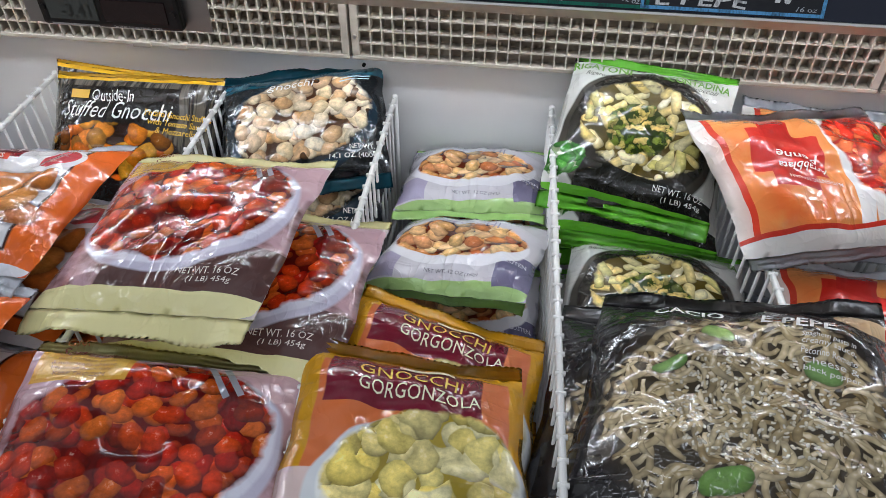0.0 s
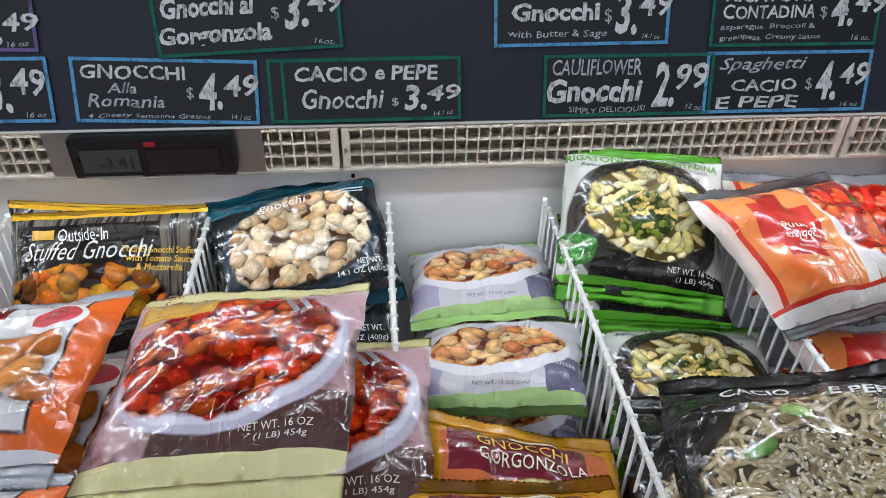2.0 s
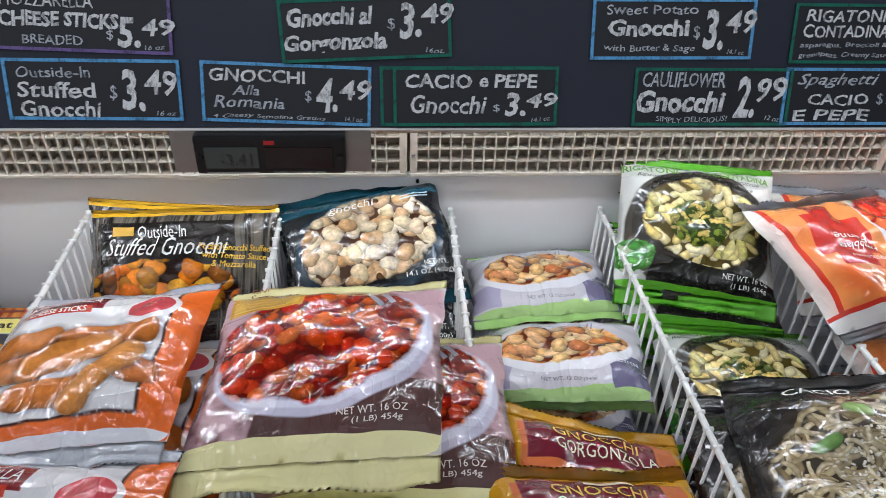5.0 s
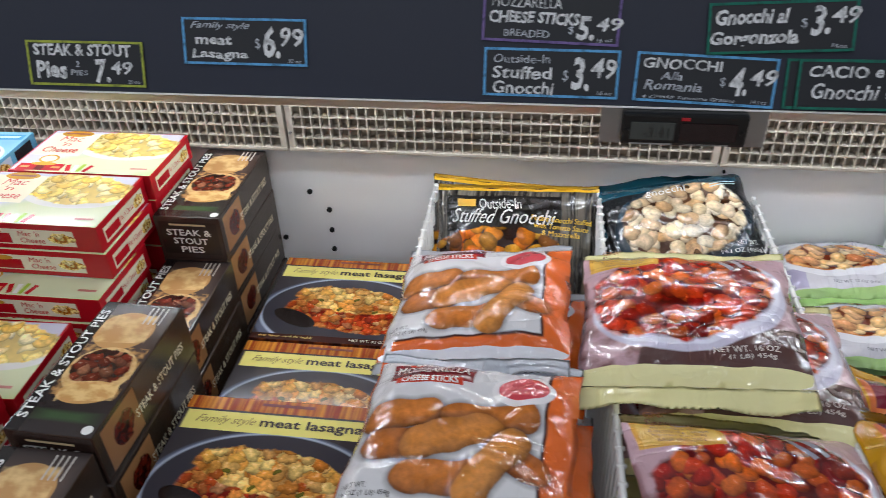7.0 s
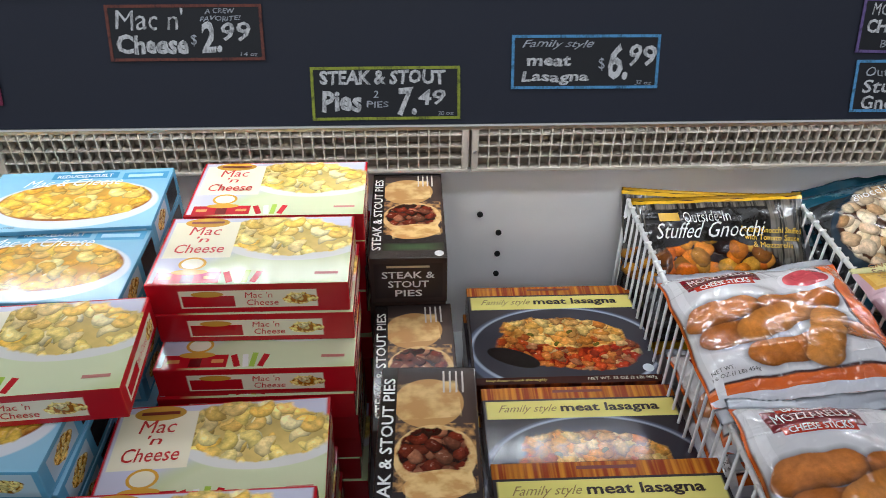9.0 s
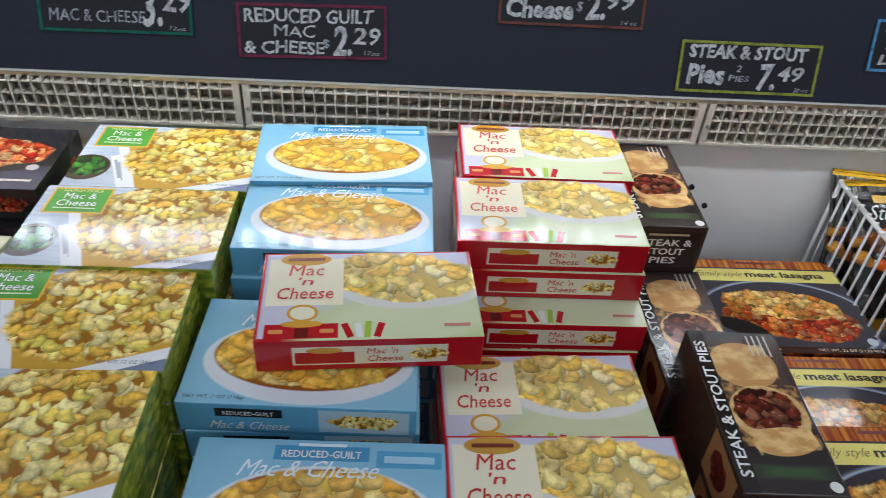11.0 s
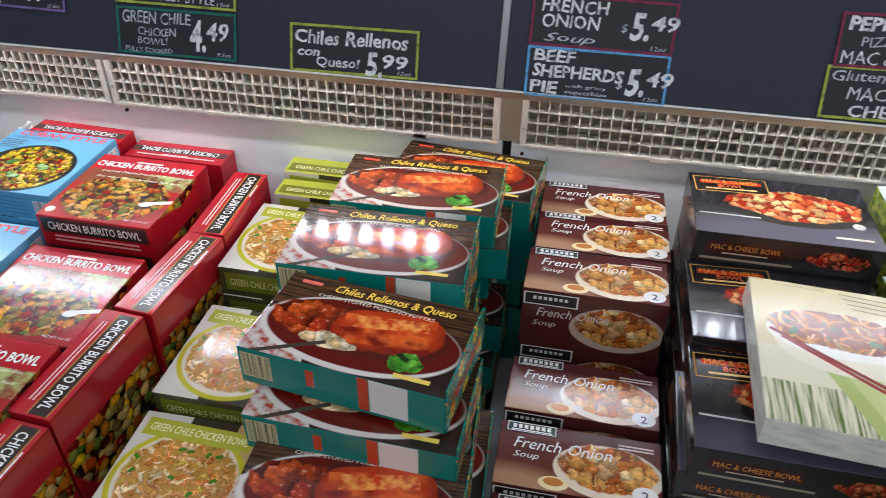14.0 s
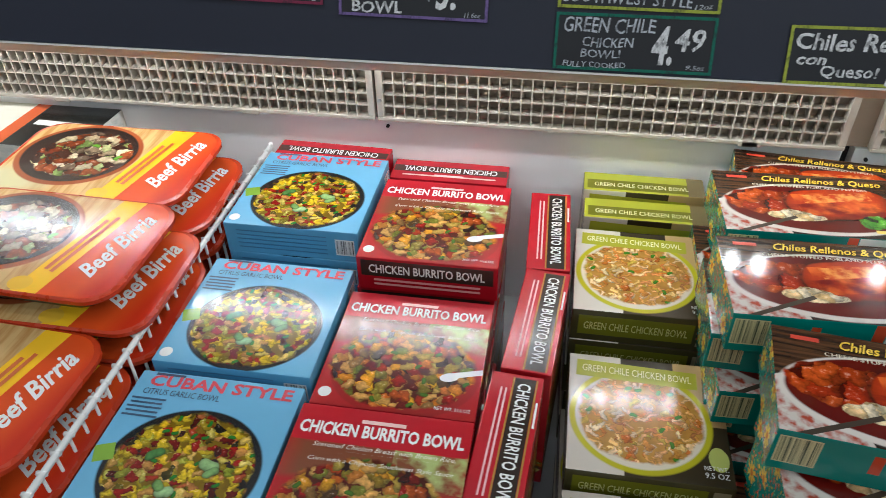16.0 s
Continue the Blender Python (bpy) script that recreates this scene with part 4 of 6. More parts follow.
# front: the lid's food in dimmer tones, the upright face's shade put into the colour
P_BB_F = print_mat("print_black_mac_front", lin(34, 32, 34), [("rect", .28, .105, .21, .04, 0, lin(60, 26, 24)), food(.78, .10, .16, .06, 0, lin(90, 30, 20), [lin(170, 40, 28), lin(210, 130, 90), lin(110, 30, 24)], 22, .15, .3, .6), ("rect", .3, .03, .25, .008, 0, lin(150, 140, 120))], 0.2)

WINE = lin(74, 24, 28)
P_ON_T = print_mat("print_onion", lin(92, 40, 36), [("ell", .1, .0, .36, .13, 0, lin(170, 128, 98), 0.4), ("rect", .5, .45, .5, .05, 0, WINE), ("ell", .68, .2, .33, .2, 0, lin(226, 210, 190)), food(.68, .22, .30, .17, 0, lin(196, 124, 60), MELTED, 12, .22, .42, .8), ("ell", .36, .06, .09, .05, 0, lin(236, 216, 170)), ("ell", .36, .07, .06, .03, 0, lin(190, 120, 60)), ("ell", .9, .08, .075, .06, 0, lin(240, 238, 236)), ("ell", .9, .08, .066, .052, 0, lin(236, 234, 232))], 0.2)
# front: same bowl as the lid, its colours dimmed for the face's shade
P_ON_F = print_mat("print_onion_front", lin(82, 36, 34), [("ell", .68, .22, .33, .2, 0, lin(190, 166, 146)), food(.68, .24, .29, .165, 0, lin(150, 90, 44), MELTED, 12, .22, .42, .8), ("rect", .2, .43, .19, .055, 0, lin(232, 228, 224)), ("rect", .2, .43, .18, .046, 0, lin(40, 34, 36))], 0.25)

TEAL = lin(4, 124, 114)
P_CR_T = print_mat("print_chiles", lin(46, 32, 25), [("grain", .5, .5, .6, .2, 0, lin(92, 62, 40), 3, 50), ("rect", .08, .1, .2, .2, 20, lin(206, 198, 190)), ("grain", .08, .1, .18, .18, 20, lin(170, 70, 50), 20, 20), ("ell", .5, .24, .49, .235, 0, lin(216, 208, 200)), ("ell", .51, .25, .475, .215, 0, lin(96, 20, 14)), food(.24, .29, .20, .12, 0, lin(110, 30, 14), [lin(170, 56, 26), lin(206, 104, 46), lin(120, 32, 18)], 12, .3, .4, .4), ("cap", .62, .30, .27, .14, 10, lin(188, 58, 22), 12), ("grain", .62, .31, .22, .10, 10, lin(226, 104, 40), 9, 9), ("grain", .62, .36, .18, .04, 10, lin(244, 160, 80), 20, 20), ("grain", .60, .24, .24, .07, 10, lin(120, 24, 16), 8, 12), food(.38, .16, .13, .05, 0, lin(226, 206, 176), PALE, 13, .1, .4, 0), food(.76, .15, .075, .055, 0, lin(40, 90, 26), [lin(80, 150, 50), lin(120, 184, 76)], 14, .1, .4, 0), ("rect", .2, .06, .2, .012, 28, lin(70, 60, 50))], 0.14)
P_CR_F = print_mat("print_chiles_front", TEAL, [("rect", .74, .12, .09, .10, 0, lin(226, 222, 216)), ("rect", .62, .12, .025, .10, 0, lin(196, 70, 40)), ("rect", .36, .13, .02, .05, 0, lin(196, 70, 40)), ("rect", .09, .12, .075, .075, 0, lin(206, 196, 150)), ("grain", .09, .12, .07, .07, 0, lin(40, 60, 50), 160, 1)], 0.24)
DAISY = [("rect", cx, cy, .085, .015, ang, lin(222, 184, 66)) for cx, cy in ((.16, .12), (.5, .04), (.86, .16), (.36, .36), (.74, .38)) for ang in (0, 45, 90, 135)]
P_CR_S = print_mat("print_chiles_side", TEAL, [food(.5, .2, .7, .4, 0, None, [lin(40, 160, 140), lin(30, 130, 70), lin(214, 60, 44), lin(120, 180, 70)], 13, .2, .12, .6)] + DAISY + [("ell", cx, cy, .03, .03, 0, lin(190, 120, 50)) for cx, cy in ((.16, .12), (.5, .04), (.86, .16), (.36, .36), (.74, .38))], 0.25)

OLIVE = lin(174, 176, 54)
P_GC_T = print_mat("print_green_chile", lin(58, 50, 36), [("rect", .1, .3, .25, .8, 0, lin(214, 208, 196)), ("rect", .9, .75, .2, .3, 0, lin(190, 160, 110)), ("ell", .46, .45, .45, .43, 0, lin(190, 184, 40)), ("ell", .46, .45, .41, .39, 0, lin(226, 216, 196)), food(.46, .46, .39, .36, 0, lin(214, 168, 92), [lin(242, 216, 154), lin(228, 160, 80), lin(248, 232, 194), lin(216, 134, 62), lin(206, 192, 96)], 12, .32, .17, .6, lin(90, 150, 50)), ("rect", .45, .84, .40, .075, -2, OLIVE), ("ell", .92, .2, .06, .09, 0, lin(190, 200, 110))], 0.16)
# front: the olive label again, darkened in colour for the shaded upright face
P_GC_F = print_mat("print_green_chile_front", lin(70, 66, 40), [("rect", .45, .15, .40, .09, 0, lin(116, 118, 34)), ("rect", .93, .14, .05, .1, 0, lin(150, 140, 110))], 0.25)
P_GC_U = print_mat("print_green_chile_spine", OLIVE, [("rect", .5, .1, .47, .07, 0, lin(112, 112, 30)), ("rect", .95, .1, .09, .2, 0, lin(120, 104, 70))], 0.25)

CRED = lin(184, 32, 44)
P_CB_T = print_mat("print_burrito_bowl", CRED, [("rect", .5, .42, .49, .42, 0, lin(170, 30, 34)), ("rect", .5, .66, .49, .12, 0, lin(126, 70, 46), 0.2), ("grain", .8, .66, .2, .12, 0, lin(176, 190, 120), 7, 7), ("ell", .52, .3, .46, .34, 0, lin(150, 30, 30)), food(.5, .36, .46, .33, 0, lin(110, 50, 28), [lin(236, 190, 60), lin(176, 44, 32), lin(60, 34, 26), lin(226, 180, 110), lin(120, 130, 46), lin(206, 130, 66)], 12, .14, .34, .2, lin(90, 130, 50)), ("rect", .5, .86, .49, .085, 0, CRED), ("rect", .9, .36, .11, .022, 16, lin(240, 240, 240)), ("ell", .8, .32, .06, .035, 16, lin(240, 240, 240)), ("ell", .07, .1, .04, .04, 0, WHITE)], 0.2)
P_CB_F = print_mat("print_burrito_front", lin(170, 18, 32), [("rect", .5, .2, .47, .07, 0, lin(52, 40, 34))], 0.25)
P_CB_S = print_mat("print_burrito_side", lin(160, 20, 30), [food(.5, .6, .5, .4, 0, lin(50, 26, 16), MIXBOWL, 9, .1, .36, 0), ("rect", .5, .92, .6, .14, 0, CRED)], 0.25)
P_CBU_T = print_mat("print_burrito_spine", CRED, [("rect", .66, 1.55, .2, 1.5, 0, lin(52, 40, 34)), ("rect", .44, 1.55, .015, 1.5, 0, lin(170, 130, 60)), ("rect", .88, 1.55, .015, 1.5, 0, lin(170, 130, 60))], 0.25)

P_CU_T = print_mat("print_cuban", lin(112, 178, 214), [("ell", .52, .38, .43, .39, 0, lin(30, 32, 34)), food(.52, .38, .39, .35, 0, lin(150, 124, 26), [lin(230, 196, 40), lin(206, 184, 50), lin(34, 34, 26), lin(176, 44, 32), lin(226, 206, 120), lin(150, 160, 50)], 14, .24, .26, .2, lin(60, 140, 60)), ("cap", .35, .45, .055, .03, 30, lin(70, 120, 60), 30), ("cap", .66, .42, .06, .034, -20, lin(140, 176, 116), 30), ("cap", .69, .38, .04, .025, 40, lin(120, 160, 96), 30), ("cap", .5, .24, .05, .03, 10, lin(150, 186, 130), 30), ("cap", .45, .27, .035, .025, -40, lin(110, 150, 84), 30), ("rect", .07, .42, .055, .055, 20, lin(130, 170, 60)), ("ell", .06, .08, .04, .04, 0, WHITE)], 0.2)
P_CU_F = print_mat("print_cuban_front", lin(96, 166, 204), [("rect", .9, .12, .07, .07, 0, WHITE), ("grain", .9, .12, .065, .06, 0, BLACK, 160, 1)], 0.25)

P_LA_T = print_mat("print_lasagna", lin(60, 56, 60), [("rect", .5, .77, .5, .04, 0, lin(150, 60, 26)), ("grain", .5, .77, .5, .04, 0, lin(216, 140, 44), 40, 1), ("ell", .52, .25, .56, .37, 0, lin(92, 98, 118)), ("ell", .52, .27, .53, .34, 0, lin(176, 186, 206)), ("ell", .52, .275, .515, .325, 0, lin(58, 56, 64)), food(.54, .27, .40, .17, -6, lin(150, 46, 18), [lin(190, 60, 26), lin(206, 96, 40), lin(226, 160, 84), lin(150, 36, 20), lin(236, 206, 150)], 17, .12, .42, .3), food(.52, .40, .35, .12, -6, lin(200, 140, 64), [lin(236, 196, 110), lin(214, 140, 60), lin(244, 220, 150), lin(190, 104, 44)], 15, .16, .44, .3, lin(120, 116, 50)), ("ell", .22, .20, .15, .06, -24, lin(30, 22, 22)), ("rect", .5, .66, .48, .058, 0, lin(240, 228, 130)), ("rect", .5, .02, .5, .03, 0, lin(60, 26, 20)), ("ell", .94, .1, .03, .03, 0, lin(210, 220, 226))], 0.18)
P_LA_F = print_mat("print_lasagna_front", lin(62, 26, 20), [("grain", .5, .1, .5, .2, 0, lin(150, 70, 30), 20, 1)], 0.25)

P_ST_T = print_mat("print_steak_pie", lin(46, 37, 36), [("rect", .55, 1.35, .42, .62, 0, lin(80, 64, 58), 0.2), ("ell", .5, 1.60, .36, .33, 4, lin(196, 148, 92)), ("grain", .5, 1.64, .32, .25, 4, lin(232, 196, 136), 4, 5), ("ell", .56, .93, .40, .38, 10, lin(226, 190, 132)), ("grain", .56, .93, .4, .4, 0, lin(200, 150, 92), 9, 9), food(.55, .98, .34, .30, 0, lin(70, 26, 18), [lin(126, 50, 34), lin(160, 84, 60), lin(84, 30, 24), lin(196, 140, 110)], 6, .14, .38, 0), ("ell", .6, .60, .34, .17, 8, lin(206, 154, 92)), ("grain", .6, .62, .32, .15, 8, lin(236, 200, 136), 6, 8), ("rect", .55, .25, .3, .06, 0, lin(60, 82, 50), 0.5), ("ell", .9, .1, .06, .06, 0, WHITE), ("rect", .09, 1.05, .085, 1.2, 0, lin(36, 29, 28))], 0.2)
P_ST_F = print_mat("print_steak_front", lin(60, 44, 38), [("rect", .5, .36, .44, .28, 0, lin(48, 34, 30))], 0.26)
P_ST_S = print_mat("print_steak_side", lin(58, 46, 36), [("rect", .22, .17, .16, .14, 0, lin(160, 116, 74)), food(.22, .17, .1, .09, 0, lin(60, 22, 16), [lin(110, 40, 28), lin(140, 60, 40)], 14, .12, .36, 0)], 0.26)

P_RC_T = print_mat("print_noodle_box", lin(218, 208, 172), [("ell", .3, 1.2, .5, .5, 0, lin(206, 192, 148), 0.5), ("rect", .5, .2, .52, .42, -4, lin(226, 220, 196)), ("grain", .32, .17, .34, .17, 0, lin(90, 110, 44), 46, 2), ("rect", .66, .32, .10, .36, 32, lin(196, 206, 140)), ("rect", .52, .30, .05, .34, 24, lin(176, 190, 116)), ("ell", .53, .74, .42, .27, 0, lin(236, 228, 208)), ("ell", .53, .82, .46, .20, 0, lin(246, 243, 236)), food(.52, .89, .43, .19, 0, lin(150, 84, 34), [lin(222, 150, 66), lin(196, 116, 48), lin(236, 184, 110), lin(104, 92, 40)], 7, .75, .11, 1.3, lin(80, 100, 36)), ("rect", .56, .52, .015, .56, 57, lin(126, 30, 36)), ("rect", .60, .45, .015, .54, 55, lin(146, 40, 44))], 0.25)
P_RC_F = print_mat("print_noodle_front", lin(226, 224, 214), [("grain", .4, .1, .5, .2, 0, lin(200, 204, 196), 6, 20)], 0.3)

P_BI_T = print_mat("print_birria", lin(216, 178, 120), [("grain", .4, .33, .5, .4, 0, lin(190, 140, 80), 30, 3), ("ell", .1, .1, .2, .12, 0, lin(206, 196, 150), 0.4), ("ell", .34, .36, .31, .27, 0, lin(150, 74, 40)), ("ell", .34, .365, .285, .245, 0, lin(42, 26, 22)), food(.36, .36, .23, .195, 0, lin(96, 40, 20), [lin(126, 60, 34), lin(160, 92, 54), lin(80, 38, 24), lin(220, 206, 176), lin(110, 150, 60)], 13, .2, .32, .4, lin(120, 170, 70)), ("rect", .95, .35, .19, .6, -12, lin(218, 78, 30)), ("rect", 1.02, .25, .10, .6, -12, lin(196, 48, 24), 0.4), ("rect", .71, .33, .055, .6, -12, lin(250, 196, 40)), ("ell", .6, .06, .05, .04, 0, lin(240, 190, 60))], 0.22)
P_BI_T.node_tree.nodes["Principled BSDF"].inputs["Specular IOR Level"].default_value = 0.35
P_BI_S = print_mat("print_birria_edge", lin(190, 58, 26), [], 0.3)
P_XX_T = print_mat("print_risotto", lin(226, 222, 206), [("rect", .75, .3, .3, .5, 0, lin(36, 36, 34)), ("rect", .45, .3, .05, .5, 0, lin(200, 90, 50))], 0.2)

# ---- boxed goods: cartons and stacks ----
G = "stacked frozen food cartons"
H_RED, H_BLU, H_HAT, H_BB, H_ON, H_CR, H_GC, H_CB, H_CU, H_LA, H_ST = .037, .037, .040, .041, .085, .045, .045, .046, .042, .046, .066

red_box, rt, rf, rs = carton("mac_carton", .203, .122, H_RED, P_RED_T, P_RED_F, P_RED_S, "red carton of mac 'n cheese with a bowl of elbow pasta", G)
for txt, cx, cy, w, h in (("Mac", .042, .095, .034, .016), ("'n", .042, .079, .014, .011), ("Cheese", .042, .062, .052, .016)):
    lettering(red_box, "title", txt, rt, cx, cy, w, h, lin(196, 44, 36), .15, .006)
lettering(red_box, "front_title", "Mac 'n", rf, .112, .0232, .028, .0075, lin(196, 44, 36), .15, .004)
lettering(red_box, "front_title", "Cheese", rf, .115, .0135, .032, .0075, lin(196, 44, 36), .15, .004)
lettering(red_box, "side_title", "Mac 'n Cheese", rs, .066, .018, .034, .008, lin(196, 44, 36), .1, .01)
bar(red_box, "maker_mark", rt, .041, .1115, .036, .004, lin(120, 40, 24))
bar(red_box, "weight_print", rt, .18, .016, .024, .004, lin(190, 120, 110))

blue_box, bt, bf, bs = carton("reduced_mac_carton", .208, .132, H_BLU, P_BLU_T, P_BLU_F, P_BLU_S, "light blue carton of reduced-guilt mac and cheese", G)
lettering(blue_box, "title", "REDUCED-GUILT", bt, .104, .1175, .066, .0072, WHITE, 0, .015)
lettering(blue_box, "script_title", "Mac & Cheese", bt, .095, .103, .115, .016, lin(236, 244, 250), .5, -.004)
lettering(blue_box, "weight_print", "NET WT. 7 OZ (198g)", bt, .032, .007, .052, .0045, lin(40, 60, 90))
bar(blue_box, "small_print", bt, .177, .114, .042, .007, lin(170, 214, 238))
bar(blue_box, "maker_mark", bt, .104, .1265, .04, .003, lin(226, 240, 250))
lettering(blue_box, "front_script", "Mac & Cheese", bf, .062, .010, .07, .010, WHITE, .5, -.004)
lettering(blue_box, "front_title", "REDUCED-GUILT", bf, .062, .0255, .044, .005, WHITE, 0, .01)

hatch_box, ht, hf, hs = carton("hatch_mac_carton", .206, .137, H_HAT, P_HAT_T, P_HAT_S, P_HAT_S, "carton of hatch chili mac and cheese with green label", G)
lettering(hatch_box, "title", "Mac &", ht, .041, .117, .034, .011, WHITE, .05, .008)
lettering(hatch_box, "title", "Cheese", ht, .041, .104, .042, .011, WHITE, .05, .008)
lettering(hatch_box, "small_title", "HATCH CHILE", ht, .041, .1265, .042, .004, lin(230, 226, 150), 0, .01)
bar(hatch_box, "small_print", ht, .041, .0945, .044, .0018, lin(220, 226, 190))
lettering(hatch_box, "weight_print", "NET WT. 12 OZ (340g)", ht, .172, .010, .05, .005, lin(70, 80, 100), 0, 0, 0)

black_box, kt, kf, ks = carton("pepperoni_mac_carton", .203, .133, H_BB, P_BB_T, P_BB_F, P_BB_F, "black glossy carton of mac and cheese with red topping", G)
lettering(black_box, "title", "MAC & CHEESE", kt, .048, .1155, .066, .008, lin(226, 150, 50), 0, 0, 3)
lettering(black_box, "title", "BOWL", kt, .048, .106, .03, .007, lin(226, 90, 40), 0, .02, 3)
bar(black_box, "weight_print", kt, .172, .017, .04, .004, lin(206, 200, 190))
lettering(black_box, "front_title", "MAC & CHEESE BOWL", kf, .058, .0225, .076, .007, lin(220, 140, 50), 0, 0)
bar(black_box, "front_print", kf, .058, .0145, .05, .0018, lin(190, 170, 150))

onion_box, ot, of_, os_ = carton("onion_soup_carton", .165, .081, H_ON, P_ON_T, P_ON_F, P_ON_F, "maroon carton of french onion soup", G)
part("logo_plate", box_bm(-.076, .0265, H_ON + .0002, -.024, .0395, H_ON + .0006), ink(lin(34, 30, 32)), onion_box)
for px0, py0, px1, py1 in ((-.0755, .027, -.0245, .0278), (-.0755, .0382, -.0245, .039), (-.0755, .0278, -.0747, .0382), (-.0253, .0278, -.0245, .0382)):
    part("plate_border", box_bm(px0, py0, H_ON + .0005, px1, py1, H_ON + .001), ink(WHITE), onion_box)
plate = lambda x, y: (ot(x, y)[0], ot(x, y)[1], H_ON + .0009)
for k in range(7):
    bar(onion_box, "logo_mark", plate, .0145 + .006 * k, .0745, .0038, .0052, WHITE)
bar(onion_box, "logo_mark", plate, .0325, .0697, .042, .0016, WHITE)
lettering(onion_box, "title", "French Onion", ot, .066, .054, .1, .014, WHITE, .3, .0)
lettering(onion_box, "title", "Soup", ot, .03, .038, .026, .010, WHITE, .3, .0)
bar(onion_box, "small_print", ot, .14, .070, .036, .002, lin(220, 200, 190))
bar(onion_box, "small_print", ot, .14, .066, .036, .002, lin(220, 200, 190))
lettering(onion_box, "count", "2", ot, .1485, .0125, .007, .010, lin(40, 34, 60), 0, .01)
# white front writing, greyed to sit in the front's painted shade
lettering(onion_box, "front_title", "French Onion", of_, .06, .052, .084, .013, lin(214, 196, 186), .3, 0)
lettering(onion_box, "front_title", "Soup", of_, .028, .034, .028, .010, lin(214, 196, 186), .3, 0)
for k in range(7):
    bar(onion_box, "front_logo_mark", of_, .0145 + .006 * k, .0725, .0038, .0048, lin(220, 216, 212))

chile_box, ct, cf, cs = carton("chiles_rellenos_carton", .2, .116, H_CR, P_CR_T, P_CR_F, P_CR_S, "carton of chiles rellenos with teal sides and flowered end", G)
lettering(chile_box, "title", "Chiles Rellenos & Queso", ct, .115, .102, .125, .013, lin(244, 206, 60), .25, .015)
lettering(chile_box, "small_print", "CHEESE STUFFED POBLANO PEPPERS", ct, .1, .0895, .12, .0042, lin(230, 220, 200))
lettering(chile_box, "side_title", "Chiles Rellenos", lambda x, y: (.1017, x - .058, y), .058, .026, .088, .015, lin(214, 52, 40), .3, .012)
bm = box_bm(.1001, -.057, .001, .1013, .057, H_CR + .008)
uvl = bm.loops.layers.uv.new()
for f in bm.faces:
    for l in f.loops:
        l[uvl].uv = ((l.vert.co.y + .058) / .116, l.vert.co.z / .116)
part("end_flap", bm, P_CR_S, chile_box, "flowered teal end flap standing proud of the lid")
bar(chile_box, "maker_mark", ct, .026, .104, .022, .005, lin(206, 60, 40))
bar(chile_box, "weight_print", ct, .165, .012, .034, .005, lin(236, 206, 90))

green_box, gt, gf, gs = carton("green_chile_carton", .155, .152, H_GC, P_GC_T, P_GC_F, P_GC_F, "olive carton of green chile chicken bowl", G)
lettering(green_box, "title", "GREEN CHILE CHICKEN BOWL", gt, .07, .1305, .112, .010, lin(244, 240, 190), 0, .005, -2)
# the lid's cream title, dimmed to match the shade painted into the front
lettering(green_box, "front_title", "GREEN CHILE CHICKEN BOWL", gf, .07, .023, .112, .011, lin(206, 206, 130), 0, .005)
lettering(green_box, "weight_print", "NET WT.", gt, .139, .02, .022, .005, WHITE)
lettering(green_box, "weight_print", "9.5 OZ", gt, .139, .012, .022, .006, WHITE)
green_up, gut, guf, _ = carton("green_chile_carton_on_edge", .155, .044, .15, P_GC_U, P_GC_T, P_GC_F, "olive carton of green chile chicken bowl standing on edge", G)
lettering(green_up, "spine_title", "GREEN CHILE CHICKEN BOWL", gut, .074, .015, .12, .009, lin(240, 236, 170), 0, .005)

burrito, ut, uf, us = carton("burrito_bowl_carton", .158, .162, H_CB, P_CB_T, P_CB_F, P_CB_S, "red carton of chicken burrito bowl", G)
lettering(burrito, "title", "CHICKEN BURRITO BOWL", ut, .079, .137, .147, .014, WHITE, 0, .03)
for k, txt in enumerate(("Seasoned Chicken Breast with Brown Rice,", "Red Quinoa, Cheddar Cheese and", "Corn with a Chipotle Southwest Style Sauce")):
    lettering(burrito, "small_print", txt, ut, .085, .119 - k * .0075, .125, .0055, lin(244, 240, 226), .35, -.005)
bar(burrito, "maker_mark", ut, .079, .148, .04, .004, lin(236, 196, 190))
lettering(burrito, "weight_print", "NET WT. 11.6 OZ", ut, .135, .011, .034, .004, WHITE)
lettering(burrito, "front_title", "CHICKEN BURRITO BOWL", uf, .079, .0315, .13, .012, WHITE, 0, .012)
bar(burrito, "front_print", uf, .079, .016, .12, .003, lin(226, 150, 150))
bar(burrito, "front_print", uf, .079, .010, .12, .003, lin(226, 150, 150))
edge_box, et, ef, es = carton("burrito_bowl_carton_on_edge", .05, .157, .17, P_CBU_T, P_CB_S, P_CB_S, "red carton of chicken burrito bowl standing on edge", G)
lettering(edge_box, "spine_title", "CHICKEN BURRITO BOWL", et, .033, .078, .135, .0125, WHITE, 0, .015, -90)
bar(edge_box, "small_print", et, .012, .078, .12, .0018, lin(240, 190, 190), 90)
bar(edge_box, "small_print", et, .0165, .078, .12, .0018, lin(240, 190, 190), 90)
bar(edge_box, "maker_mark", et, .047, .11, .03, .002, WHITE, 90)
back_box, kt2, _, _ = carton("burrito_bowl_carton_reversed", .16, .05, .17, print_mat("print_burrito_spine_wide", CRED, [("rect", .5, .17, .49, .048, 0, lin(76, 50, 42)), ("rect", .5, .07, .4, .01, 0, lin(236, 190, 180))], .25), P_CB_F, P_CB_S, "red carton of chicken burrito bowl standing reversed", G)
lettering(back_box, "spine_title", "CHICKEN BURRITO BOWL", kt2, .08, .027, .13, .012, WHITE, 0, .012, 180)
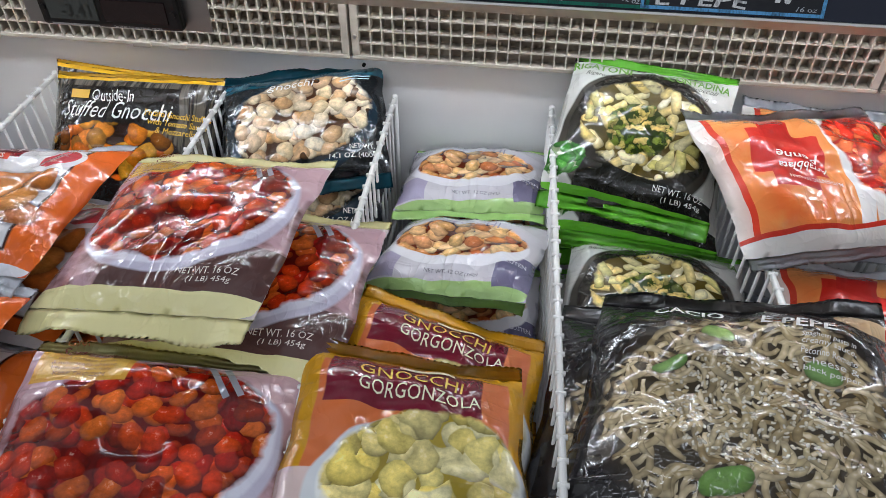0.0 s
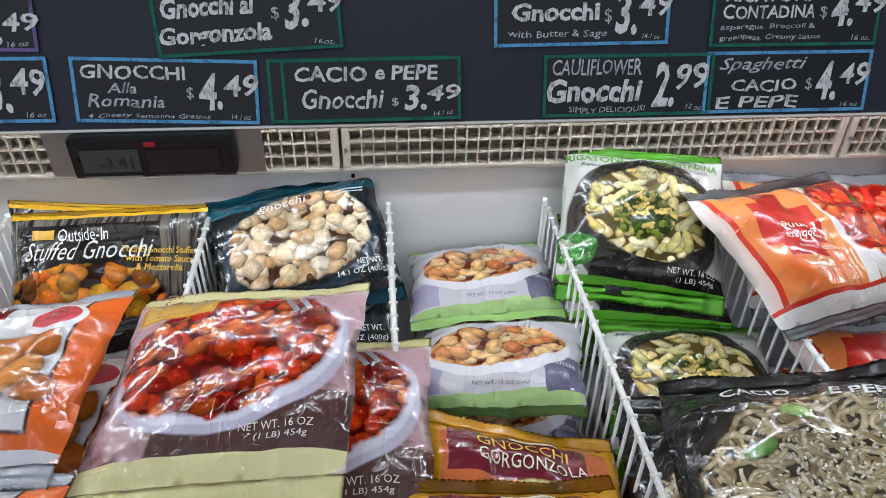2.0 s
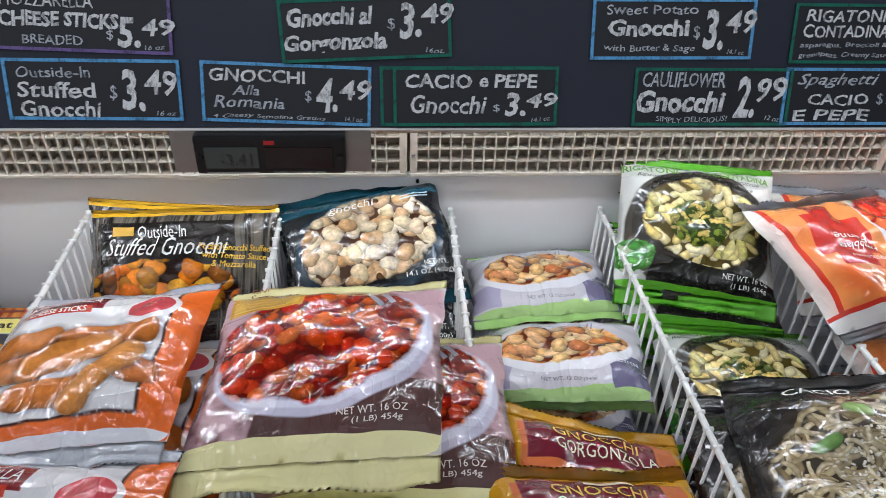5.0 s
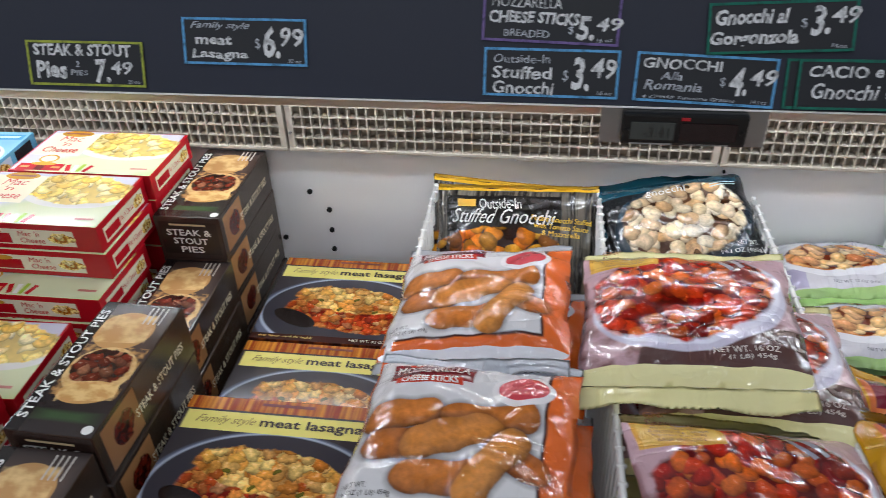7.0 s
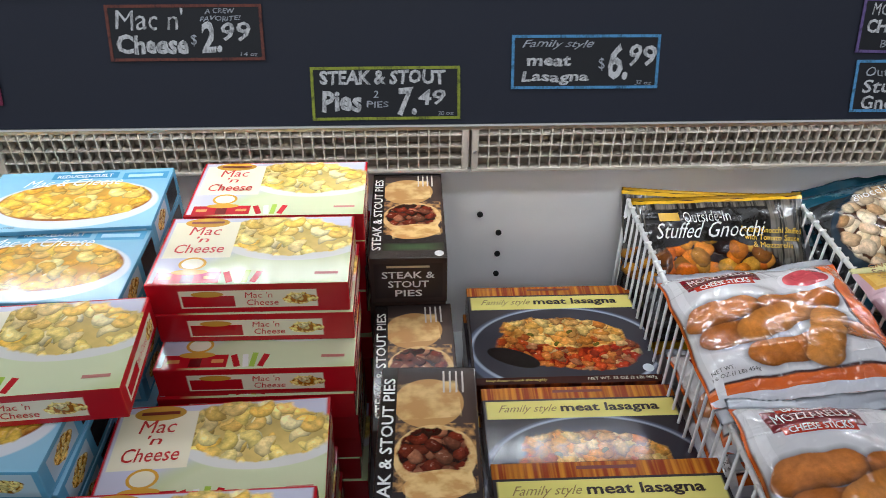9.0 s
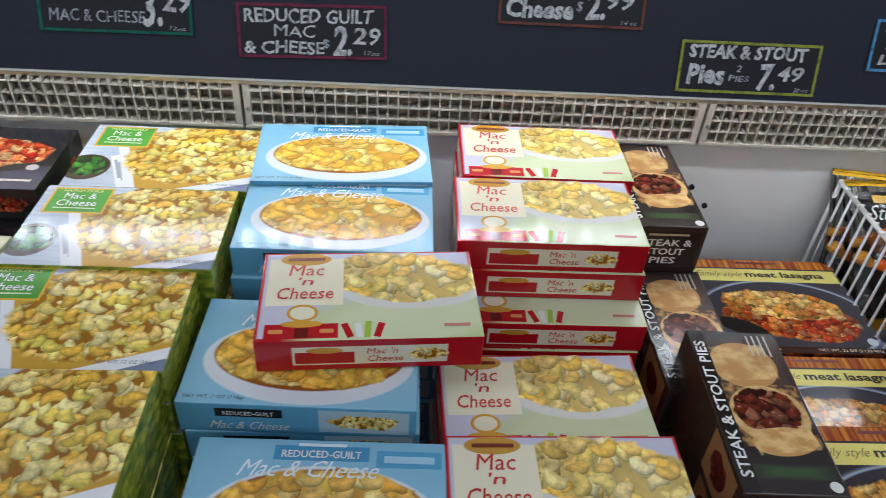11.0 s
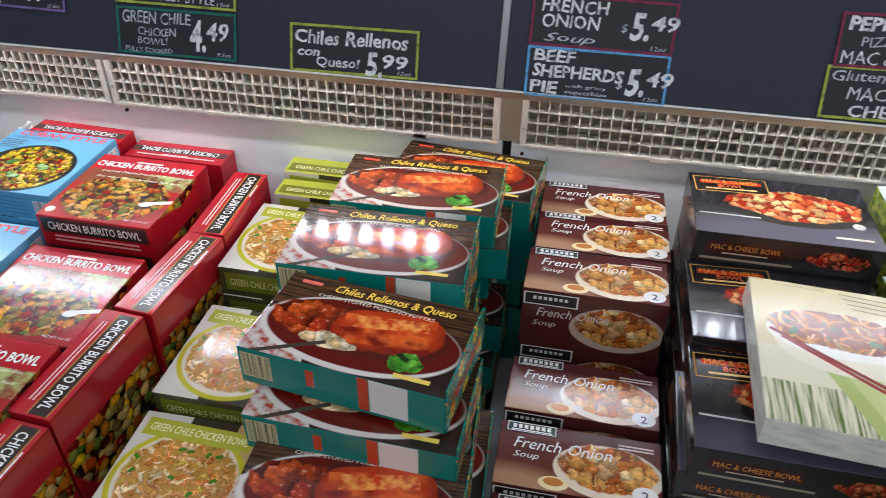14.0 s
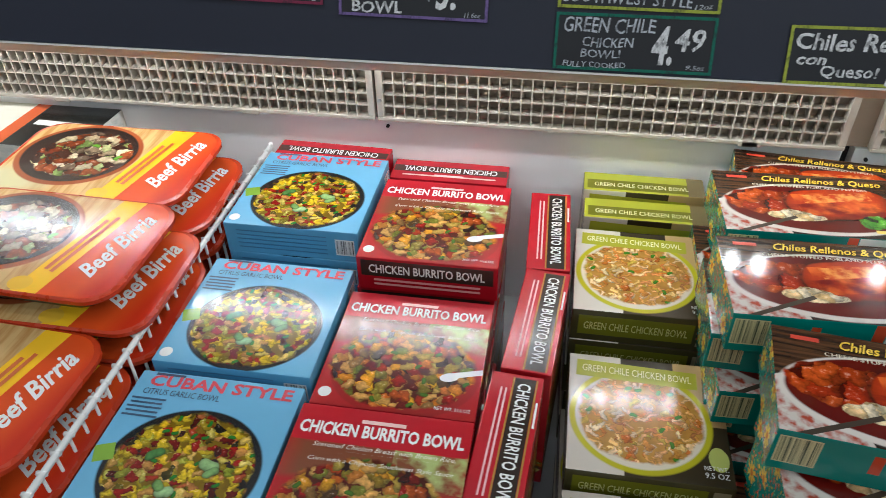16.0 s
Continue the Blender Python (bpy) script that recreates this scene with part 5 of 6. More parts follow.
bar(back_box, "maker_mark", kt2, .08, .012, .04, .004, lin(240, 190, 190))

cuban, qt, qf, qs = carton("cuban_bowl_carton", .163, .165, H_CU, P_CU_T, P_CU_F, P_CU_F, "light blue carton of cuban style citrus garlic bowl", G)
lettering(cuban, "title", "CUBAN STYLE", qt, .084, .1535, .142, .014, lin(206, 60, 74), 0, .03)
lettering(cuban, "subtitle", "CITRUS GARLIC BOWL", qt, .05, .140, .076, .007, lin(30, 50, 80), 0, .0)
for k in range(5):
    bar(cuban, "small_print", qt, .022, .131 - k * .005, .034 - .003 * (k % 2), .0022, lin(50, 80, 110))
bar(cuban, "maker_mark", qt, .03, .1615, .03, .003, lin(40, 60, 90))
for k in range(5):
    bar(cuban, "front_print", qf, .07, .033 - k * .006, .11, .0016, lin(60, 120, 160))

lasagna, lt, lf, ls = carton("lasagna_carton", .23, .187, H_LA, P_LA_T, P_LA_F, P_LA_F, "brown carton of family style meat lasagna", G)
lettering(lasagna, "title", "meat lasagna", lt, .148, .152, .115, .016, lin(40, 24, 20), 0, .025)
lettering(lasagna, "script_title", "Family style", lt, .052, .152, .068, .014, lin(150, 120, 60), .5, -.003)
lettering(lasagna, "weight_print", "NET WT. 32 OZ (2 LB) 907g", lt, .18, .006, .085, .006, lin(236, 226, 200))
lettering(lasagna, "small_print", "keep frozen - cook thoroughly", lt, .05, .006, .075, .0055, lin(236, 200, 100), .3, 0)
bar(lasagna, "maker_mark", lt, .115, .179, .06, .004, lin(110, 36, 24))

steak, st_, sf, ss = carton("steak_pie_carton", .091, .192, H_ST, P_ST_T, P_ST_F, P_ST_S, "dark brown carton of steak and stout pies", G)
lettering(steak, "title", "STEAK & STOUT PIES", st_, .0085, .096, .16, .011, WHITE, 0, .015, 90)
for k, txt in enumerate(("STEAK &", "STOUT", "PIES")):
    lettering(steak, "front_title", txt, sf, .0455, .042 - k * .0135, (.062, .048, .032)[k], .010, WHITE, 0, .015)
bar(steak, "maker_mark", sf, .0455, .054, .05, .003, lin(200, 180, 140))
lettering(steak, "side_title", "STEAK & STOUT PIES", ss, .118, .028, .105, .011, lin(230, 220, 190), 0, .012)
for k in range(4):
    bar(steak, "small_print", st_, .078 - k * .006, .172, .028, .0018, lin(200, 190, 180), 90)

noodle, nt_, nf, _ = carton("noodle_carton", .152, .207, .031, P_RC_T, P_RC_F, P_RC_F, "cream noodle carton with red chopsticks, lying across black cartons", G)
for k in range(4):
    bar(noodle, "small_print", nt_, .112, .197 - k * .0075, .05 - .006 * k, .0018, lin(130, 120, 90), -4)
bar(noodle, "small_print", nt_, .05, .2, .05, .0012, lin(150, 140, 110))
risotto, xt, _, _ = carton("risotto_carton", .22, .13, .035, P_XX_T, P_RC_F, P_RC_F, "white and black frozen food carton by the back wall", G)
bar(risotto, "title_bar", xt, .16, .065, .08, .014, WHITE)


def tray(name, w, d, h, label):
    """A shallow sleeved tray with rounded corners; origin at its base."""
    bm = bmesh.new()
    ring = []
    r, seg = 0.034, 6
    for cx, cy, a0 in ((w / 2 - r, d / 2 - r, 0), (-w / 2 + r, d / 2 - r, 90), (-w / 2 + r, -d / 2 + r, 180), (w / 2 - r, -d / 2 + r, 270)):
        for k in range(seg + 1):
            a = radians(a0 + 90 * k / seg)
            ring.append((cx + r * math.cos(a), cy + r * math.sin(a)))
    uvl = bm.loops.layers.uv.new()
    levels = [(0.80, 0.0), (0.93, h * 0.55), (0.985, h * 0.8), (1.0, h * 0.82), (1.0, h), (0.96, h * 1.04)]
    rows = [[bm.verts.new((x * k, y * k, z)) for x, y in ring] for k, z in levels]
    n = len(ring)
    for a, b in zip(rows, rows[1:]):
        for i in range(n):
            f = bm.faces.new((a[i], a[(i + 1) % n], b[(i + 1) % n], b[i]))
            f.material_index = 2 if b in rows[:3] else 1
    bm.faces.new(rows[-1]).material_index = 0
    bm.faces.new(list(reversed(rows[0]))).material_index = 2
    for f in bm.faces:
        for lp in f.loops:
            lp[uvl].uv = ((lp.vert.co.x + w / 2) / w, (lp.vert.co.y + d / 2) / w)
    ob = new(name, mesh_of(bm, name, [P_BI_T, P_BI_S, M_PLASTIC]))
    tagged(ob, label, "frozen food", "stacked frozen trays")
    return ob, lambda x, y: (x - w / 2, y - d / 2, h * 1.04 + .0004)


birria, yt = tray("beef_birria_tray", .262, .168, .026, "orange sleeved tray of beef birria")
lettering(birria, "title", "Beef Birria", yt, .224, .088, .105, .024, WHITE, .45, .025, 78)
bar(birria, "small_print", yt, .189, .085, .10, .005, lin(206, 96, 24), 78)
bar(birria, "small_print", yt, .180, .083, .09, .005, lin(206, 96, 24), 78)

dn = layers_down
put(red_box, -.457, 1.397, 1.043, H_RED, below=dn(1.043, H_RED))
put(red_box, -.467, 1.275, 1.041, H_RED, below=1, jitter=.006)
put(red_box, -.463, 1.232, .966, H_RED, 0, below=dn(.966, H_RED))
put(red_box, -.483, 1.078, .953, H_RED, 2.5, below=dn(.953, H_RED))
put(red_box, -.482, .950, .987, H_RED, 1.0, below=dn(.987, H_RED))
put(red_box, -.655, 1.131, 1.040, H_RED, 4.0)
put(blue_box, -.700, 1.389, 1.037, H_BLU, 3, below=dn(1.037, H_BLU))
put(blue_box, -.697, 1.270, 1.031, H_BLU, 0, below=3, jitter=.005)
put(blue_box, -.690, 1.262, .883, H_BLU, 0, below=dn(.883, H_BLU))
put(blue_box, -.711, 1.092, 1.001, H_BLU, -1.5, below=dn(1.001, H_BLU))
put(blue_box, -.688, .937, .986, H_BLU, -1, below=dn(.986, H_BLU))
for k, (x, y, z) in enumerate(((-.905, 1.374, 1.031), (-.914, 1.237, 1.031), (-.928, 1.106, 1.027), (-.929, .967, 1.032), (-.931, .829, 1.02))):
    put(hatch_box, x, y, z, H_HAT, (0, 0, .8, .5, 0)[k], below=dn(z, H_HAT), jitter=.005)
put(black_box, -1.132, 1.364, 1.029, H_BB, below=dn(1.029, H_BB))
put(black_box, -1.136, 1.233, .986, H_BB, below=dn(.986, H_BB))
put(black_box, -1.139, 1.100, .970, H_BB, -1, below=dn(.970, H_BB), jitter=.006)
put(noodle, -1.112, 1.130, 1.020, .031, -3.5, -1.5)
for x, y, z in ((-1.331, 1.446, .960), (-1.330, 1.363, .962), (-1.335, 1.277, .963), (-1.337, 1.158, .890), (-1.337, 1.062, .888), (-1.335, .975, .88)):
    put(onion_box, x, y, z, H_ON, random.uniform(-1, 1), below=dn(z, H_ON), jitter=.003)
put(chile_box, -1.520, 1.440, .990, H_CR, -6, below=dn(.990, H_CR), jitter=.008)
put(chile_box, -1.561, 1.335, 1.025, H_CR, 1, below=dn(1.031, H_CR), jitter=.018)
put(chile_box, -1.574, 1.198, 1.031, H_CR, 1, below=dn(1.044, H_CR), jitter=.02)
put(chile_box, -1.553, 1.056, 1.034, H_CR, -7)
put(chile_box, -1.545, 1.030, .984, H_CR, -2, below=dn(.984, H_CR), jitter=.018)
put(chile_box, -1.536, .940, .950, H_CR, 1, below=dn(.950, H_CR))
put(green_up, -1.721, 1.482, .942, .15, 0)
put(green_up, -1.719, 1.434, .932, .15, 0)
put(green_box, -1.728, 1.319, .925, H_GC, 0, below=dn(.925, H_GC))
put(green_box, -1.727, 1.136, .888, H_GC, 0, below=dn(.888, H_GC))
put(green_box, -1.727, .975, .87, H_GC, 1, below=dn(.87, H_GC))
put(edge_box, -1.838, 1.360, .945, .17, 1.5)
put(edge_box, -1.842, 1.201, .945, .17, -5)
put(edge_box, -1.861, 1.040, .945, .17, -4)
put(edge_box, -1.872, .88, .94, .17, -4)
put(back_box, -1.980, 1.486, .937, .17, 0)
put(back_box, -2.145, 1.484, .955, .17, -2)
put(burrito, -1.968, 1.323, .971, H_CB, 0, below=dn(.971, H_CB))
put(burrito, -1.969, 1.142, .937, H_CB, 0, below=dn(.937, H_CB))
put(burrito, -1.968, .968, .951, H_CB, 0, below=dn(.951, H_CB))
put(cuban, -2.137, 1.364, .972, H_CU, 0, below=dn(.972, H_CU))
put(cuban, -2.134, 1.165, .946, H_CU, 0, below=dn(.946, H_CU))
put(cuban, -2.134, .987, .946, H_CU, 0, below=dn(.946, H_CU))
put(lasagna, -.112, 1.346, .848, H_LA, 0, below=dn(.848, H_LA))
put(lasagna, -.108, 1.150, .852, H_LA, 0, below=dn(.852, H_LA))
put(lasagna, -.112, 1.004, .899, H_LA, 0)
put(lasagna, -.112, .96, .852, H_LA, 0, below=dn(.852, H_LA))
put(steak, -.306, 1.406, .998, H_ST, 0, below=dn(.998, H_ST), jitter=.003)
put(steak, -.300, 1.213, .930, H_ST, 1, below=dn(.930, H_ST), jitter=.003)
put(steak, -.289, 1.052, .985, H_ST, -1.5, below=dn(.985, H_ST), jitter=.003)
put(steak, -.292, .855, .97, H_ST, 0, below=dn(.97, H_ST), jitter=.003)
for x, y, z, r, n in ((-2.398, 1.352, 1.000, 0, 8), (-2.385, 1.188, 1.000, -2, 8), (-2.385, 1.010, .965, -3, 7), (-2.385, .84, .95, -2, 6)):
    for k in range(n):
        put(birria, x + .022 * min(k, 1) + .006 * (k % 3), y - .012 * k * (k < 4), z - k * .031, .027, r + 2.0 * (k % 3), 1.5)
put(risotto, -2.58, 1.46, .985, .035, -3, below=dn(.985, .035))

# ---- bagged goods ----
B = "frozen food bags"


def film(name, base, layers, rough=.2):
    return print_mat(name, base, layers, rough, True)


def foil(name, c, rough=.28):
    return print_mat(name, c, [], rough, True)


MAUVE, BUTTER = lin(190, 156, 164), lin(232, 226, 168)
F_SORR = film("film_sorrentina", MAUVE, [("grain", .5, .3, .6, .35, 0, lin(112, 78, 76), 7, 9), ("rect", .8, .15, .5, .2, -6, lin(86, 60, 58)), ("ell", .51, .52, .47, .35, 16, lin(196, 192, 212)), ("ell", .50, .54, .455, .33, 16, lin(222, 222, 236)), food(.48, .57, .445, .325, 16, lin(120, 18, 8), [lin(186, 36, 14), lin(212, 84, 26), lin(228, 130, 48), lin(150, 22, 12), lin(196, 52, 20)], 10.5, .14, .36, .2), ("rect", .2, .92, .17, .15, 3, lin(206, 156, 60)), ("rect", .2, .92, .15, .13, 3, lin(222, 178, 84)), ("rect", .68, .86, .012, .12, 30, lin(150, 150, 160)), ("rect", .73, .87, .012, .12, 30, lin(150, 150, 160)), ("rect", .5, .03, .5, .055, 0, BUTTER)])
F_BACK = foil("film_back_grey", lin(190, 180, 176))
F_BUT = foil("film_seal_butter", BUTTER)
ORANGE = lin(226, 104, 34)
F_MOZZ = film("film_mozzarella", ORANGE, [("rect", .44, .55, .43, .46, 0, lin(60, 30, 24)), ("rect", .435, .555, .42, .45, 0, lin(214, 212, 214)), ("rect", .06, .5, .02, .6, 0, lin(228, 226, 228)), ("cap", .22, .56, .2, .085, 5, lin(190, 112, 46), 22), ("cap", .62, .58, .22, .085, 12, lin(186, 108, 44), 22), ("cap", .20, .40, .15, .08, -6, lin(180, 102, 40), 22), ("cap", .46, .46, .24, .085, 24, lin(200, 126, 56), 22), ("cap", .78, .34, .14, .08, -30, lin(176, 96, 38), 22), ("cap", .46, .24, .22, .085, 4, lin(192, 112, 46), 22), ("cap", .66, .32, .24, .085, 62, lin(206, 134, 62), 22), ("ell", .74, .78, .15, .11, 0, lin(230, 226, 228)), ("ell", .74, .79, .12, .085, 0, lin(200, 70, 80)), ("rect", .3, .86, .2, .075, 4, lin(120, 24, 34)), ("rect", .3, .95, .13, .03, 4, lin(190, 60, 40)), ("rect", .3, .78, .16, .025, 4, lin(190, 60, 40)), ("rect", .5, .02, .6, .02, 0, lin(222, 222, 228))])
F_ORA = foil("film_back_orange", lin(200, 84, 30))
F_WHI = foil("film_seal_white", lin(216, 220, 228))
F_STUF = film("film_stuffed", lin(30, 28, 28), [("grain", .5, .68, .5, .28, 0, lin(112, 106, 96), 60, 2), ("grain", .9, .4, .2, .5, 0, lin(96, 90, 80), 60, 2), ("rect", .42, .66, .36, .12, 0, lin(22, 20, 20)), food(.4, .42, .42, .15, 0, lin(60, 26, 12), [lin(236, 156, 40), lin(220, 110, 28), lin(244, 190, 70), lin(120, 60, 26)], 7.5, .08, .36, 0, lin(70, 110, 50)), ("rect", .5, .83, .6, .012, 0, lin(226, 176, 40))])
F_YEL = foil("film_seal_yellow", lin(224, 176, 40))
F_BLK = foil("film_black", lin(30, 30, 32))
F_TEAL = film("film_teal_gnocchi", lin(26, 30, 34), [("rect", .5, .72, .6, .05, 0, lin(20, 70, 86)), ("ell", .5, .36, .46, .36, 6, lin(24, 44, 58)), ("ell", .5, .38, .41, .31, 6, lin(14, 22, 28)), food(.51, .41, .42, .30, 10, lin(96, 60, 30), [lin(234, 214, 178), lin(242, 228, 202), lin(214, 172, 122), lin(246, 236, 216)], 8.5, .14, .36, .3, lin(110, 80, 50))])
F_TSEAL = foil("film_seal_teal", lin(16, 84, 104))
F_CAUL = film("film_cauliflower", lin(198, 196, 204), [("rect", .5, .0, .6, .06, 3, lin(160, 194, 122)), ("rect", .98, .22, .2, .14, 10, lin(104, 100, 130)), ("rect", .05, .15, .14, .1, 0, lin(168, 162, 190)), ("ell", .5, .38, .44, .22, 4, lin(226, 226, 232)), ("ell", .5, .43, .40, .18, 4, lin(190, 120, 60)), food(.5, .45, .41, .20, 4, lin(130, 56, 18), [lin(236, 204, 150), lin(224, 150, 80), lin(244, 220, 176), lin(210, 120, 60)], 8, .16, .34, .3, lin(60, 70, 30))])
F_LILAC = foil("film_back_lilac", lin(160, 150, 180))
F_GRN = foil("film_seal_green", lin(156, 198, 116))
MUST = lin(206, 150, 24)
F_GORG = film("film_gorgonzola", MUST, [("rect", .5, .5, .42, .55, 0, lin(206, 110, 60)), ("rect", .3, .2, .3, .3, 0, lin(212, 190, 186)), ("grain", .4, .15, .42, .2, 0, lin(150, 40, 40), 22, 22), ("rect", .45, .93, .34, .14, -2, lin(112, 24, 44)), ("ell", .55, .43, .45, .35, 14, lin(214, 218, 222)), ("ell", .56, .47, .41, .31, 14, lin(236, 238, 236)), food(.56, .51, .39, .28, 14, lin(176, 156, 60), [lin(242, 228, 150), lin(234, 212, 110), lin(248, 240, 190), lin(220, 200, 110)], 6.5, .2, .37, 1.15)])
F_MUS = foil("film_seal_mustard", MUST)
F_RIG = film("film_rigatoni", lin(206, 208, 204), [("ell", .5, .40, .47, .46, -12, lin(64, 60, 54)), ("ell", .5, .42, .43, .41, -12, lin(40, 38, 34)), food(.52, .46, .38, .30, -14, lin(110, 96, 44), [lin(244, 230, 176), lin(236, 214, 140), lin(250, 242, 208), lin(220, 212, 140)], 7, .34, .2, .1), food(.5, .44, .2, .16, 0, lin(70, 90, 30), [lin(96, 130, 50), lin(150, 160, 70), lin(232, 210, 140), lin(60, 96, 36)], 12, .25, .2, .4), food(.1, .2, .13, .12, 0, lin(190, 206, 170), [lin(70, 150, 60), lin(110, 180, 90)], 10, .1, .36, 0), ("rect", .7, .05, .5, .09, -8, lin(24, 26, 22)), ("rect", .5, .0, .6, .03, -2, lin(100, 186, 40))])
F_LIME = foil("film_seal_lime", lin(96, 180, 40))
F_PEN = film("film_penne", lin(232, 228, 224), [("rect", .34, .5, .27, .5, 0, lin(238, 160, 92)), ("rect", .30, .30, .22, .28, 0, lin(228, 112, 52), 0.4), ("grain", .34, .5, .27, .5, 0, lin(226, 140, 76), 7, 7), ("rect", .065, .5, .012, .5, 0, lin(206, 60, 40)), ("rect", .33, .46, .17, .13, -12, lin(196, 40, 30)), ("rect", .34, .62, .09, .09, -12, lin(186, 34, 28)), ("rect", .30, .31, .10, .06, -12, lin(186, 34, 28)), ("rect", .63, .5, .03, .6, -8, lin(236, 234, 232)), ("ell", .84, .46, .27, .44, 0, lin(238, 236, 234)), food(.84, .46, .25, .40, 0, lin(190, 40, 20), [lin(226, 56, 36), lin(238, 100, 60), lin(244, 150, 96), lin(206, 36, 26)], 8, .34, .22, .3, lin(100, 150, 50)), ("rect", .5, .07, .5, .010, 0, lin(206, 56, 40)), ("rect", .5, .03, .6, .03, 0, lin(234, 232, 228))])
PASTA = [lin(176, 158, 120), lin(198, 182, 148), lin(136, 116, 80)]
F_CACIO = film("film_cacio", lin(30, 29, 31), [("grain", .5, .5, .6, .6, 0, lin(48, 46, 48), 5, 5), ("ell", .55, .40, .47, .43, 0, lin(60, 52, 40), 0.12), food(.55, .40, .47, .43, 0, None, PASTA, 6.4, .8, .085, 1.5), food(.56, .40, .45, .41, 0, None, PASTA, 7.6, .8, .095, -1.1), food(.55, .41, .43, .38, 0, None, PASTA, 9.0, .8, .11, 1.2), food(.57, .40, .28, .24, 0, None, [lin(232, 228, 214), lin(206, 196, 172)], 22, .1, .11, .5), ("cap", .45, .71, .06, .035, -20, lin(150, 186, 104), 20), ("cap", .30, .56, .055, .03, 20, lin(110, 150, 80), 20), ("cap", .78, .58, .055, .035, -10, lin(120, 156, 90), 20), ("cap", .5, .12, .08, .04, 10, lin(110, 150, 76), 20), ("ell", .93, .88, .1, .05, -10, lin(200, 170, 130))])


def lay(kind, tl, tr, bl):
    m = frame_from(tl, tr, bl)
    if kind.name not in USED:
        USED.add(kind.name)
        kind.matrix_basis = m
    else:
        copy_thing(kind, m)


SW, SLN = .222, .205
sorr, sp_, _ = bag("sorrentina_bag", SW, SLN, .021, 3, F_SORR, F_BACK, F_BUT, "mauve film bag of gnocchi in tomato sauce, cream seals", B, .012, .026)
lettering(sorr, "title", "GNOCCHI", sp_, .046, .216, .05, .007, lin(150, 90, 30), .1, 0)
lettering(sorr, "title", "Sorrentina", sp_, .046, .206, .052, .009, lin(110, 40, 30), .3, 0)
for k, txt in enumerate(("with tomato sauce", "& mozzarella cheese", "Imported from Italy", "KEEP FROZEN")):
    lettering(sorr, "small_print", txt, sp_, .046, .197 - k * .0062, (.046, .05, .046, .04)[k], .0045, lin(120, 70, 30))
lettering(sorr, "weight_print", "NET WT. 16 OZ", sp_, .165, .040, .062, .0075, lin(226, 216, 210))
lettering(sorr, "weight_print", "(1 LB) 454g", sp_, .17, .030, .044, .007, lin(226, 216, 210))
lay(sorr, (.204, 1.286, .976), (.419, 1.268, 1.008), (.206, 1.086, .970))
lay(sorr, (.262, 1.262, .945), (.484, 1.252, .955), (.262, 1.045, .945))
lay(sorr, (.248, 1.032, .975), (.468, 1.052, .957), (.246, .83, .970))
lay(sorr, (.268, 1.05, .915), (.49, 1.05, .915), (.268, .83, .92))
lay(sorr, (.245, 1.26, .885), (.467, 1.26, .885), (.245, 1.04, .885))
lay(sorr, (.25, 1.27, .82), (.472, 1.26, .82), (.25, 1.05, .82))
lay(sorr, (.25, 1.04, .86), (.472, 1.03, .86), (.25, .82, .86))

mozz, mp_, _ = bag("cheese_sticks_bag", .205, .205, .03, 11, F_MOZZ, F_ORA, F_WHI, "orange and white film bag of mozzarella cheese sticks", B, .012, .024)
lettering(mozz, "title", "MOZZARELLA", mp_, .062, .178, .072, .015, WHITE, 0, .02, 4)
lettering(mozz, "subtitle", "CHEESE STICKS", mp_, .062, .160, .056, .008, WHITE, 0, .015, 4)
lettering(mozz, "subtitle", "BREADED", mp_, .062, .194, .042, .008, WHITE, 0, .015, 4)
lettering(mozz, "weight_print", "NET WT.", mp_, .020, .036, .022, .005, lin(40, 34, 34))
lettering(mozz, "weight_print", "16 OZ (1 LB) 454g", mp_, .031, .028, .046, .006, lin(40, 34, 34))
lay(mozz, (.008, 1.308, .955), (.205, 1.305, .982), (-.022, 1.108, .958))
lay(mozz, (-.010, 1.098, .968), (.192, 1.085, .982), (-.004, .893, .972))
lay(mozz, (.018, 1.29, .915), (.222, 1.27, .93), (.01, 1.09, .915))
lay(mozz, (.012, 1.07, .925), (.216, 1.07, .93), (.012, .865, .925))
lay(mozz, (.012, 1.28, .86), (.216, 1.28, .86), (.012, 1.075, .86))
lay(mozz, (.012, 1.05, .865), (.216, 1.05, .865), (.012, .845, .865))

stuf, fp, _ = bag("stuffed_gnocchi_bag", .232, .195, .022, 5, F_STUF, F_BLK, F_YEL, "black film bag of stuffed gnocchi with yellow top seal", B, .004, .018)
lettering(stuf, "title", "Outside-In", fp, .094, .168, .062, .016, WHITE, 0, .0)
lettering(stuf, "script_title", "Stuffed Gnocchi", fp, .098, .149, .15, .022, WHITE, .4, .0)
for k, txt in enumerate(("Potato Gnocchi Stuffed", "with Tomato Sauce", "& Mozzarella")):
    lettering(stuf, "small_print", txt, fp, .182, .146 - k * .0105, (.088, .08, .056)[k], .008, lin(232, 186, 50), 0, .01, -4)
bar(stuf, "maker_mark", fp, .045, .169, .026, .012, lin(206, 160, 50))
lay(stuf, (.004, 1.484, .954), (.236, 1.474, .966), (.006, 1.356, .822))
lay(stuf, (.010, 1.503, .956), (.20, 1.502, .944), (.012, 1.415, .80))

